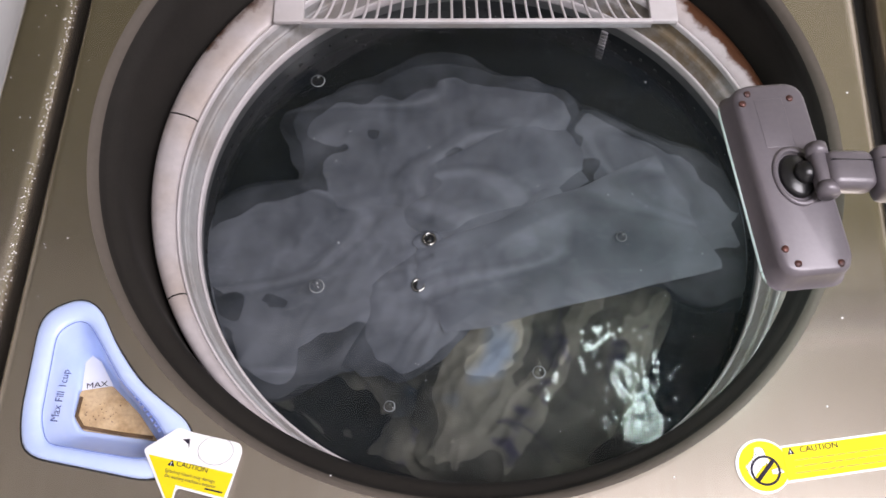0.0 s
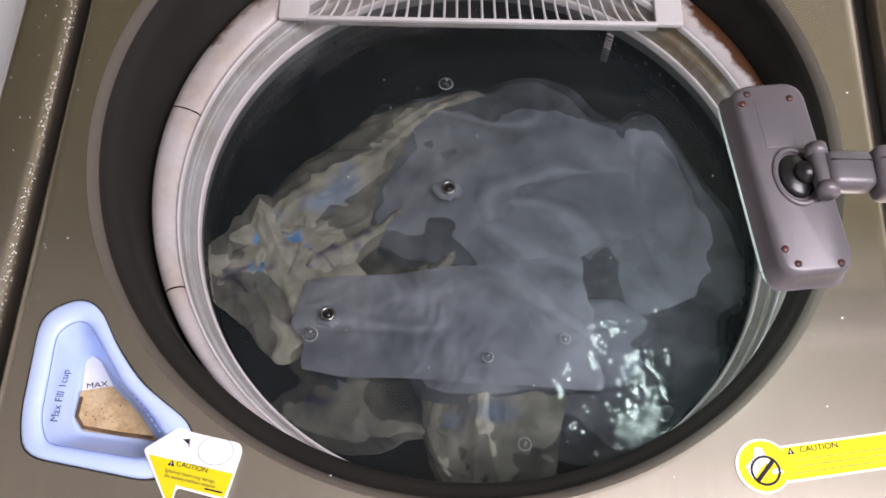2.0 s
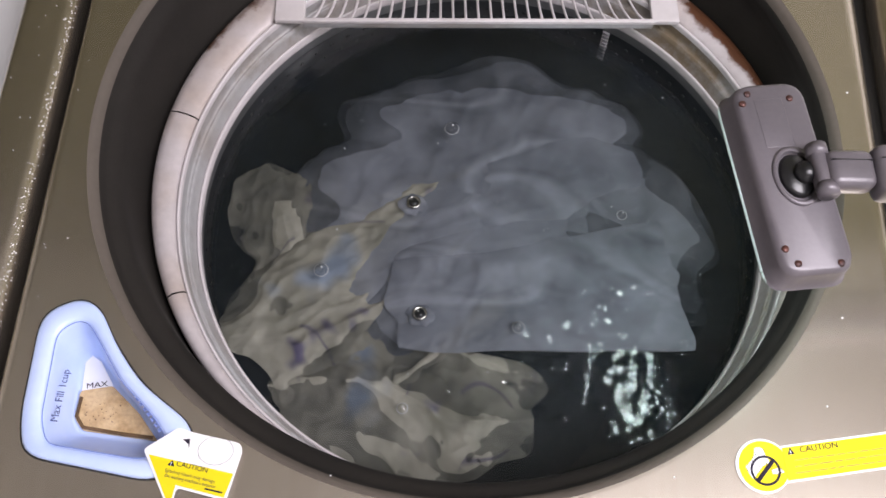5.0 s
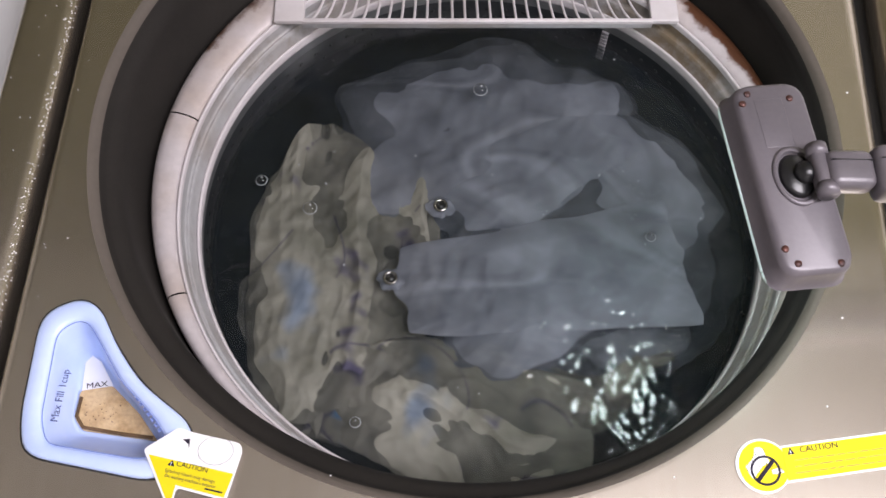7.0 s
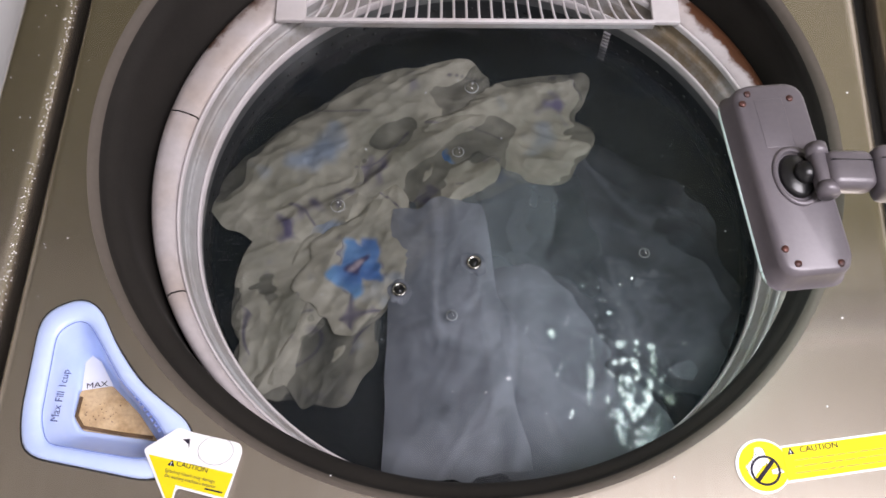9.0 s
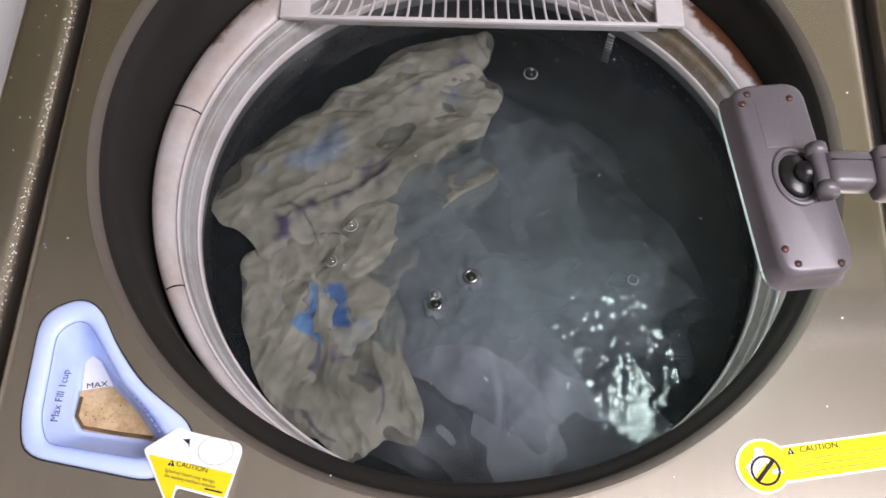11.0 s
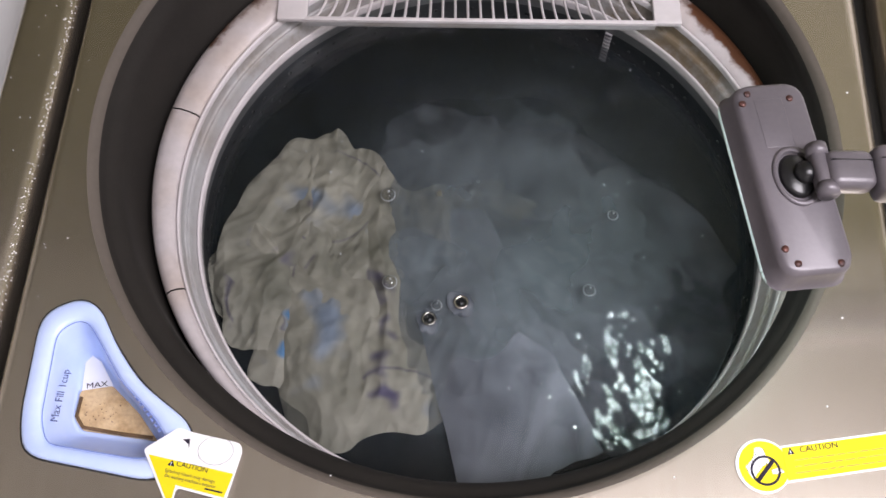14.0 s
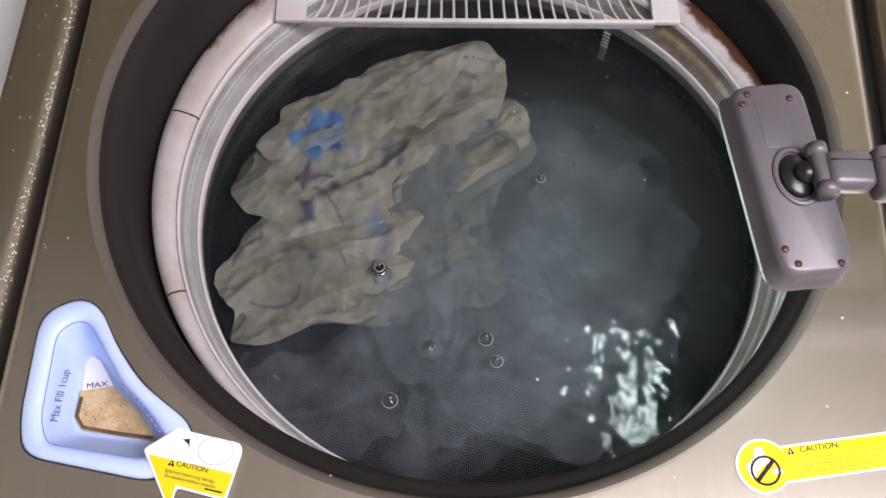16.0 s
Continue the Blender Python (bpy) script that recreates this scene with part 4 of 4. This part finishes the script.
# ---- what moves ----
def motions():
    walk(tub, [(t, pose(0, 0, ZP, 0, 0, a)) for t, a in [(0, -0.00), (0.5, -0.85), (1, -0.85), (1.5, -1.71), (2, -1.42), (2.5, -0.85), (3, -0.14), (3.5, -0.14), (4, -0.85), (6.5, 0.57), (7, -0.14), (7.5, -0.85), (8, -1.42), (8.5, -1.42), (9, -0.57), (11.5, -1.85), (12, -1.28), (12.5, -0.57), (13, -0.14), (13.5, -0.00), (14, -1.00), (14.5, -1.00), (15, -1.42), (15.5, -1.00), (16, -0.57)]])
    walk(G1, [(t, pose(x, y, z, 0, 0, a)) for t, x, y, z, a in [(0, -0.027, 0.063, -0.013, 5), (0.5, -0.023, 0.073, -0.013, 0), (1, 0.004, 0.035, -0.013, -5), (1.5, 0.021, 0.031, -0.013, -8), (2, 0.033, 0.042, -0.013, -10), (2.5, 0.020, 0.051, -0.013, 0), (3, -0.010, 0.073, -0.013, 5), (3.5, -0.023, 0.073, -0.013, 8), (4, -0.010, 0.059, -0.013, 5), (6.5, 0.020, 0.075, -0.013, -5), (7, 0.011, 0.080, -0.013, 0), (7.5, 0.003, 0.074, -0.013, 10), (8, 0.079, 0.039, -0.013, -30), (8.5, 0.087, -0.007, -0.020, -50), (9, 0.091, -0.020, -0.020, -50), (11.5, 0.020, 0.036, -0.025, -40), (12, 0.021, 0.027, -0.025, -40), (12.5, 0.067, -0.012, -0.025, -50), (13, 0.046, 0.000, -0.025, -40), (13.5, 0.054, 0.001, -0.025, -40), (14, 0.020, 0.036, -0.029, -20), (14.5, 0.004, 0.040, -0.022, -10), (15, 0.004, 0.035, -0.022, -5), (15.5, 0.012, 0.026, -0.029, 0), (16, 0.046, 0.014, -0.022, 10)]])
    walk(G2, [(t, pose(x, y, z, 0, 0, a)) for t, x, y, z, a in [(0, 0.059, -0.015, -0.004, 22), (0.5, 0.055, -0.042, -0.004, 27), (1, 0.035, -0.044, -0.004, 15), (1.5, 0.011, -0.061, -0.004, 4), (2, -0.021, -0.075, -0.004, 4), (2.5, -0.026, -0.09, -0.004, 0), (3, 0.023, -0.083, -0.004, 21), (3.5, 0.068, -0.043, -0.004, 52), (4, 0.052, -0.04, -0.005, 21), (6.5, 0.039, -0.068, -0.004, 4), (7, 0.047, -0.035, -0.004, 10), (7.5, 0.044, -0.028, -0.005, 2), (8, 0.029, -0.066, -0.005, -49), (8.5, -0.001, -0.078, -0.005, -77), (9, -0.019, -0.084, -0.005, -83), (11.5, 0.011, -0.085, -0.014, -55), (12, 0.004, -0.087, -0.013, -108), (12.5, 0.001, -0.087, -0.009, -92), (13, -0.018, -0.085, -0.009, -77), (13.5, -0.008, -0.084, -0.008, -47), (14, 0.008, -0.086, -0.01, -69), (14.5, -0.003, -0.088, -0.014, -96), (15, -0.034, -0.079, -0.018, -131), (15.5, -0.005, -0.106, -0.02, -191), (16, -0.002, -0.111, -0.02, -196)]])
    walk(G3, [(t, pose(x, y, z, 0, 0, a)) for t, x, y, z, a in [(0, -0.108, -0.031, -0.012, 20), (0.5, -0.112, 0.010, -0.012, 30), (1, 0.046, -0.087, -0.019, 0), (1.5, 0.078, -0.069, -0.019, -20), (2, 0.078, -0.077, -0.019, -30), (2.5, 0.031, -0.108, -0.019, -40), (3, -0.097, -0.021, -0.012, -30), (3.5, -0.107, -0.044, -0.012, -20), (4, -0.096, 0.020, -0.012, 0), (6.5, 0.062, -0.022, -0.012, -10), (7, 0.070, -0.026, -0.019, 0), (7.5, 0.054, -0.053, -0.019, 0), (8, 0.054, -0.078, -0.019, -20), (8.5, 0.039, -0.112, -0.019, -40), (9, 0.047, -0.115, -0.012, -50), (11.5, 0.008, -0.125, -0.017, -20), (12, -0.062, -0.113, -0.017, 10), (12.5, -0.069, -0.121, -0.017, 20), (13, 0.012, -0.129, -0.017, 0), (13.5, 0.024, -0.117, -0.017, -10), (14, 0.062, -0.069, -0.021, -20), (14.5, -0.037, -0.128, -0.021, -10), (15, -0.037, -0.128, -0.021, 0), (15.5, -0.061, -0.125, -0.021, 10), (16, -0.076, -0.126, -0.021, 15)]])
    walk(G4, [(t, pose(x, y, z, 0, 0, a)) for t, x, y, z, a in [(0, 0.125, 0.028, -0.014, -30), (0.5, 0.104, 0.022, -0.014, -35), (1, 0.100, 0.003, -0.014, -50), (1.5, 0.116, 0.013, -0.014, -60), (2, 0.120, 0.013, -0.014, -65), (2.5, 0.108, 0.022, -0.014, -60), (3, 0.092, 0.035, -0.014, -50), (3.5, 0.088, 0.035, -0.014, -45), (4, 0.083, 0.025, -0.014, -50), (6.5, 0.096, 0.040, -0.014, -50), (7, 0.096, 0.050, -0.014, -45), (7.5, 0.080, 0.049, -0.014, -40), (8, 0.104, 0.003, -0.014, -50), (8.5, 0.106, -0.041, -0.021, -60), (9, 0.106, -0.050, -0.021, -60), (11.5, 0.075, -0.007, -0.019, -50), (12, 0.079, -0.021, -0.019, -50), (12.5, 0.090, -0.042, -0.026, -50), (13, 0.095, -0.033, -0.026, -50), (13.5, 0.099, -0.037, -0.026, -50), (14, 0.100, 0.003, -0.023, -40), (14.5, 0.071, 0.002, -0.023, -40), (15, 0.062, -0.013, -0.023, -30), (15.5, 0.062, -0.035, -0.03, -30), (16, 0.066, -0.052, -0.03, -30)]])
    walk(G5, [(t, pose(x, y, z, 0, 0, a)) for t, x, y, z, a in [(0, 0.003, 0.045, -0.010, 37), (0.5, 0.007, 0.052, -0.010, 32), (1, 0.033, 0.013, -0.010, 27), (1.5, 0.050, 0.008, -0.010, 24), (2, 0.062, 0.017, -0.010, 22), (2.5, 0.050, 0.031, -0.010, 32), (3, 0.020, 0.056, -0.010, 37), (3.5, 0.007, 0.056, -0.010, 40), (4, 0.020, 0.041, -0.010, 37), (6.5, 0.050, 0.052, -0.010, 27), (7, 0.041, 0.059, -0.010, 32), (7.5, 0.032, 0.059, -0.010, 42), (8, 0.104, 0.006, -0.017, 2), (8.5, 0.104, -0.046, -0.017, -18), (9, 0.108, -0.059, -0.017, -18), (11.5, 0.043, -0.002, -0.022, -8), (12, 0.043, -0.011, -0.022, -8), (12.5, 0.084, -0.051, -0.022, -18), (13, 0.068, -0.036, -0.022, -8), (13.5, 0.076, -0.036, -0.022, -8), (14, 0.048, 0.007, -0.026, 12), (14.5, 0.033, 0.015, -0.026, 22), (15, 0.033, 0.013, -0.026, 27), (15.5, 0.042, 0.007, -0.026, 32), (16, 0.074, -0.000, -0.026, 42)]])
    walk(G6, [(t, pose(x, y, z, 0, 0, a)) for t, x, y, z, a in [(0, -0.019, -0.033, -0.009, 42), (0.5, -0.018, -0.012, -0.009, 46), (1, 0.046, -0.068, -0.009, 30), (1.5, 0.054, -0.074, -0.009, 10), (2, 0.041, -0.082, -0.009, 3), (2.5, 0.019, -0.101, -0.009, -4), (3, -0.032, -0.051, -0.009, 8), (3.5, -0.026, -0.051, -0.009, 27), (4, -0.018, -0.012, -0.009, 33), (6.5, 0.050, -0.051, -0.009, 13), (7, 0.068, -0.043, -0.009, 25), (7.5, 0.050, -0.042, -0.009, 8), (8, 0.040, -0.062, -0.009, -14), (8.5, 0.031, -0.104, -0.009, -42), (9, 0.027, -0.110, -0.009, -50), (11.5, 0.008, -0.115, -0.014, -22), (12, -0.033, -0.109, -0.014, -2), (12.5, -0.021, -0.121, -0.014, -2), (13, 0.010, -0.121, -0.014, -24), (13.5, 0.021, -0.105, -0.014, -13), (14, 0.050, -0.091, -0.018, -31), (14.5, -0.011, -0.120, -0.018, -27), (15, -0.019, -0.121, -0.018, -22), (15.5, -0.042, -0.120, -0.018, -12), (16, -0.055, -0.121, -0.025, -10)]])
    walk(FA, [(t, pose(x, y, z, 0, 0, a)) for t, x, y, z, a in [(0, 0.043, -0.092, -0.02, 62), (0.5, -0.075, -0.059, -0.022, -3), (1, -0.081, -0.066, -0.014, -18), (1.5, -0.088, -0.005, -0.014, 24), (2, -0.083, 0.017, -0.016, 40), (2.5, -0.084, -0.08, -0.018, -33), (3, -0.069, -0.096, -0.02, -25), (3.5, -0.031, -0.117, -0.02, -9), (4, -0.057, -0.078, -0.012, 12), (6.5, -0.093, -0.038, -0.014, 74), (7, -0.103, -0.044, -0.013, 91), (7.5, -0.092, 0, -0.013, 31), (8, -0.11, 0.02, -0.011, 64), (8.5, -0.089, 0.049, -0.01, 23), (9, -0.097, 0.048, -0.011, 37), (11.5, -0.097, 0.046, -0.008, 34), (12, -0.096, 0.064, -0.006, 42), (12.5, -0.084, 0.045, -0.006, 42), (13, -0.082, 0.003, -0.007, 59), (13.5, -0.112, -0.021, -0.008, 84), (14, -0.082, -0.063, -0.009, 95), (14.5, -0.108, -0.028, -0.012, 82), (15, -0.091, 0.071, -0.007, 42), (15.5, -0.095, 0.06, -0.006, 38), (16, -0.083, 0.061, -0.006, 38)]])
    walk(FB, [(t, pose(x, y, z, 0, 0, a)) for t, x, y, z, a in [(0, -0.073, -0.114, -0.034, -21), (0.5, -0.036, -0.127, -0.03, 5), (1, -0.08, -0.098, -0.026, -13), (1.5, -0.092, -0.086, -0.022, -22), (2, 0.007, -0.104, -0.018, -82), (2.5, -0.007, -0.134, -0.017, -18), (3, 0.032, -0.131, -0.016, 29), (3.5, 0.104, -0.06, -0.018, 99), (4, -0.008, -0.128, -0.017, 177), (6.5, -0.056, -0.13, -0.016, 162), (7, -0.004, -0.137, -0.016, 169), (7.5, 0.032, -0.109, -0.018, 164), (8, -0.073, -0.118, -0.018, 139), (8.5, -0.104, -0.096, -0.013, 129), (9, -0.113, -0.04, -0.012, 72), (11.5, -0.102, -0.091, -0.011, 120), (12, -0.116, -0.063, -0.011, 100), (12.5, -0.11, -0.021, -0.009, 48), (13, -0.12, -0.033, -0.011, 74), (13.5, -0.084, -0.086, -0.016, 101), (14, -0.129, -0.016, -0.008, 74), (14.5, -0.112, -0.053, -0.015, 83), (15, -0.103, -0.034, -0.009, 48), (15.5, -0.103, -0.016, -0.012, 19), (16, -0.1, -0.025, -0.008, 28)]])
    walk(FC, [(t, pose(x, y, z, 0, 0, a)) for t, x, y, z, a in [(0, -0.088, -0.123, -0.05, 3), (0.5, -0.116, -0.091, -0.04, 3), (1, -0.1, 0.022, -0.024, 3), (1.5, -0.127, -0.063, -0.016, -12), (2, -0.145, -0.026, -0.016, 3), (2.5, -0.024, -0.151, -0.014, 11), (3, 0.015, -0.142, -0.013, 56), (3.5, 0.06, -0.115, -0.013, 81), (4, -0.001, -0.152, -0.03, 30), (6.5, -0.115, -0.092, -0.015, 3), (7, -0.075, -0.13, -0.022, 3), (7.5, -0.066, -0.118, -0.013, 49), (8, -0.075, -0.062, -0.006, 88), (8.5, -0.086, -0.055, -0.005, 23), (9, -0.087, -0.037, -0.005, 63), (11.5, -0.128, -0.076, -0.01, 67), (12, -0.153, -0.005, -0.004, 80), (12.5, -0.123, 0.078, -0.003, 42), (13, -0.136, 0.023, -0.003, 62), (13.5, -0.129, -0.037, -0.011, 71), (14, -0.12, -0.088, -0.013, 83), (14.5, -0.141, -0.007, -0.018, 72), (15, -0.152, 0.004, -0.003, 62), (15.5, -0.144, 0.037, -0.003, 65), (16, -0.124, 0.07, -0.003, 54)]])
    walk(FD, [(t, pose(x, y, z, 0, 0, a)) for t, x, y, z, a in [(0, 0.015, -0.139, -0.03, -9), (0.5, 0.068, -0.092, -0.02, 48), (1, 0.047, -0.111, -0.02, -25), (1.5, 0.028, -0.109, -0.022, -71), (2, -0.062, -0.12, -0.022, -3), (2.5, 0.006, -0.146, -0.02, 0), (3, -0.074, -0.124, -0.022, -26), (3.5, -0.001, -0.144, -0.018, -2), (4, 0.052, -0.102, -0.018, -12), (6.5, -0.079, 0.045, -0.014, 58), (7, 0.081, -0.09, -0.024, 33), (7.5, -0.073, -0.104, -0.02, 110), (8, -0.023, 0.059, -0.013, 165), (8.5, -0.005, 0.115, -0.011, 191), (9, 0.017, 0.082, -0.013, 201), (11.5, -0.063, 0.117, -0.01, 207), (12, -0.02, 0.119, -0.006, 203), (12.5, -0.006, 0.095, -0.007, 218), (13, -0.027, 0.074, -0.008, 210), (13.5, -0.061, 0.05, -0.013, 222), (14, -0.007, 0.003, -0.024, 173), (14.5, 0.005, 0.024, -0.026, 166), (15, -0.031, 0.114, -0.011, 208), (15.5, -0.037, 0.104, -0.012, 239), (16, -0.018, 0.061, -0.01, 245)]])
    walk(FE, [(t, pose(x, y, z, 0, 0, a)) for t, x, y, z, a in [(0, -0.105, -0.068, -0.03, 26), (0.5, -0.086, -0.112, -0.022, -34), (1, -0.067, -0.046, -0.013, -106), (1.5, -0.134, -0.033, -0.016, -115), (2, -0.137, -0.044, -0.012, -55), (2.5, -0.131, -0.034, -0.012, -21), (3, -0.103, -0.094, -0.016, -12), (3.5, 0.043, -0.135, -0.02, 52), (4, -0.121, -0.08, -0.02, 121), (6.5, -0.139, 0.007, -0.012, 62), (7, -0.115, -0.088, -0.02, 108), (7.5, -0.118, -0.087, -0.018, 121), (8, -0.109, -0.073, -0.014, 45), (8.5, -0.129, 0.066, -0.012, 63), (9, -0.115, -0.07, -0.013, 71), (11.5, -0.095, -0.017, -0.01, 30), (12, -0.115, 0.032, -0.008, -38), (12.5, -0.142, -0.033, -0.01, -64), (13, -0.129, -0.07, -0.016, -68), (13.5, -0.143, -0.006, -0.01, -64), (14, -0.133, -0.047, -0.009, -42), (14.5, -0.142, -0.023, -0.011, -66), (15, -0.124, -0.025, -0.011, -143), (15.5, -0.121, -0.051, -0.004, -179), (16, -0.048, -0.026, -0.01, -171)]])
    walk(H1, [(t, pose(x, y, z, 0, 0, a)) for t, x, y, z, a in [(0, -0.042, -0.049, -0.008, 20), (0.5, -0.048, -0.030, -0.003, 20), (1, -0.038, -0.072, -0.003, 10), (1.5, -0.066, -0.061, -0.003, 0), (2, -0.104, -0.076, -0.003, -10), (2.5, -0.106, -0.080, -0.003, -10), (3, -0.052, -0.023, -0.006, 10), (3.5, -0.063, -0.042, -0.005, 20), (4, -0.030, -0.073, -0.003, 10), (6.5, -0.061, -0.061, -0.003, 0), (7, -0.062, -0.046, -0.004, 10), (7.5, 0.031, -0.057, -0.003, -20), (8, 0.015, -0.030, -0.003, -40), (8.5, -0.025, -0.033, -0.003, -60), (9, -0.055, -0.055, -0.003, -60), (11.5, -0.004, -0.069, -0.005, -60), (12, 0.034, -0.085, -0.004, -50), (12.5, -0.067, -0.077, -0.004, -20), (13, -0.072, -0.114, -0.004, -40), (13.5, -0.051, -0.051, -0.003, -50), (14, -0.033, -0.074, -0.008, -60), (14.5, 0.007, -0.097, -0.009, -60), (15, -0.024, -0.088, -0.009, -50), (15.5, -0.050, -0.058, -0.009, -40), (16, -0.070, -0.039, -0.006, -40)]])
    walk(H2, [(t, pose(x, y, z, 0, 0, a)) for t, x, y, z, a in [(0, -0.036, -0.013, -0.008, 10), (0.5, -0.020, 0.006, -0.008, 5), (1, -0.025, 0.038, -0.003, 0), (1.5, -0.005, 0.046, -0.003, 0), (2, -0.024, 0.028, -0.004, 0), (2.5, -0.037, -0.048, -0.004, -10), (3, -0.035, -0.040, -0.009, 0), (3.5, -0.037, 0.005, -0.009, 10), (4, -0.051, 0.025, -0.003, 0), (6.5, -0.036, -0.004, -0.008, 0), (7, -0.029, 0.015, -0.008, 0), (7.5, -0.018, 0.016, -0.003, 0), (8, 0.008, 0.018, -0.003, -10), (8.5, 0.013, 0.011, -0.003, -20), (9, -0.003, -0.032, -0.003, -30), (11.5, -0.006, -0.047, -0.006, -40), (12, -0.014, -0.061, -0.003, -40), (12.5, 0.004, -0.081, -0.003, -30), (13, -0.035, -0.057, -0.003, -40), (13.5, -0.035, -0.036, -0.008, -40), (14, -0.011, -0.063, -0.003, -40), (14.5, -0.001, -0.073, -0.008, -40), (15, -0.024, -0.086, -0.012, -40), (15.5, -0.032, -0.091, -0.012, -40), (16, -0.032, -0.091, -0.016, -40)]])
    walk(B1, [(t, pose(x, y, ZP + ZW + 0.001)) for t, x, y in [(0, -0.113, -0.057), (0.5, -0.108, -0.086), (1, -0.118, -0.090), (1.5, -0.114, -0.081), (2, -0.114, -0.093), (2.5, -0.121, -0.096), (3, -0.139, -0.079), (3.5, -0.131, -0.048), (4, -0.101, -0.057), (6.5, -0.130, -0.009), (7, -0.124, 0.004), (7.5, -0.107, 0.035), (8, -0.088, 0.052), (8.5, -0.098, 0.032), (9, -0.104, 0.007), (11.5, -0.092, -0.018), (12, -0.095, -0.070), (12.5, -0.113, -0.131), (13, -0.083, -0.131), (13.5, -0.055, -0.093), (14, -0.062, -0.051), (14.5, -0.028, -0.056), (15, -0.024, -0.060), (15.5, 0.004, -0.062), (16, 0.007, -0.090)]])
    walk(B2, [(t, pose(x, y, ZP + ZW + 0.001)) for t, x, y in [(0, -0.129, 0.114), (0.5, -0.104, 0.118), (1, -0.070, 0.125), (1.5, -0.043, 0.121), (2, -0.030, 0.117), (2.5, -0.027, 0.101), (3, -0.027, 0.061), (3.5, -0.033, 0.003), (4, -0.038, 0.027), (6.5, 0.003, 0.109), (7, -0.003, 0.113), (7.5, -0.012, 0.108), (8, -0.007, 0.113), (8.5, -0.005, 0.115), (9, -0.010, 0.115), (11.5, 0.041, 0.132), (12, 0.029, 0.095), (12.5, 0.016, 0.095), (13, -0.008, 0.077), (13.5, -0.046, 0.047), (14, -0.068, 0.018), (14.5, -0.073, -0.021), (15, -0.064, -0.047), (15.5, -0.065, -0.082), (16, -0.056, -0.137)]])
    walk(B3, [(t, pose(x, y, ZP + ZW + 0.001)) for t, x, y in [(0, 0.103, -0.007), (0.5, 0.095, -0.025), (1, 0.072, -0.060), (1.5, 0.049, -0.071), (2, 0.062, -0.087), (2.5, 0.082, -0.052), (3, 0.103, -0.020), (3.5, 0.112, 0.003), (4, 0.103, 0.011), (6.5, 0.112, 0.003), (7, 0.124, -0.006), (7.5, 0.132, -0.005), (8, 0.128, -0.010), (8.5, 0.123, -0.015), (9, 0.119, -0.019), (11.5, 0.110, -0.042), (12, 0.132, -0.042), (12.5, 0.143, -0.017), (13, 0.129, 0.007), (13.5, 0.101, 0.004), (14, 0.097, 0.010), (14.5, 0.062, -0.041), (15, 0.060, -0.014), (15.5, 0.061, 0.005), (16, 0.044, 0.038)]])
    walk(B4, [(t, pose(x, y, ZP + ZW + 0.001)) for t, x, y in [(0, -0.056, -0.141), (0.5, -0.003, -0.142), (1, 0.039, -0.138), (1.5, 0.052, -0.123), (2, 0.009, -0.103), (2.5, -0.014, -0.141), (3, -0.053, -0.129), (3.5, -0.079, -0.094), (4, -0.046, -0.117), (6.5, -0.067, -0.149), (7, -0.078, -0.153), (7.5, -0.057, -0.164), (8, -0.044, -0.140), (8.5, -0.031, -0.108), (9, -0.017, -0.074), (11.5, -0.042, -0.059), (12, -0.060, -0.076), (12.5, -0.066, -0.091), (13, -0.043, -0.076), (13.5, -0.038, -0.059), (14, -0.028, -0.067), (14.5, -0.017, -0.074), (15, -0.011, -0.069), (15.5, -0.011, -0.069), (16, -0.070, -0.040)]])
    walk(B5, [(t, pose(x, y, ZP + ZW + 0.001)) for t, x, y in [(0, 0.044, -0.112), (0.5, 0.024, -0.129), (1, 0.016, -0.145), (1.5, 0.013, -0.153), (2, 0.035, -0.162), (2.5, 0.054, -0.143), (3, 0.062, -0.127), (3.5, 0.085, -0.086), (4, 0.062, -0.095), (6.5, -0.094, -0.008), (7, -0.162, 0.025), (7.5, -0.141, 0.045), (8, -0.125, 0.056), (8.5, -0.067, 0.089), (9, -0.018, 0.057), (11.5, -0.115, -0.040), (12, -0.085, -0.008), (12.5, -0.047, 0.041), (13, 0.019, 0.104), (13.5, 0.062, 0.076), (14, 0.079, -0.050), (14.5, 0.086, -0.052), (15, 0.054, -0.070), (15.5, 0.023, -0.089), (16, 0.015, -0.106)]])
    walk(cloud, [(t, pose(x, y, z, 0, 0, a)) for t, x, y, z, a in [(0, 0.01, 0.0, -0.034, 0), (4, 0.01, 0.0, -0.030, 20), (7, 0.02, -0.01, -0.026, 10), (9, 0.018, -0.018, -0.016, -20), (11.5, 0.014, -0.018, -0.009, 10), (14, 0.016, -0.016, -0.008, 40), (16, 0.016, -0.016, -0.006, 70)]])
    walk(flecks, [(t, pose(0, 0, 0.0008, 0, 0, a)) for t, a in [(0, 0), (1.5, -40), (3, 15), (4, 35), (5.5, -20), (7, 10), (9, -45), (11, 10), (12.5, 50), (14, 5), (16, 60)]])
    walk(surface, [(0.25 * i, pose(0.002 * math.sin(1.7 * i), 0.002 * math.cos(2.3 * i), 0.0006 * math.sin(2.9 * i), 0, 0, 32 * math.sin(0.83 * i) + 9 * math.sin(2.1 * i))) for i in range(65)])


motions()
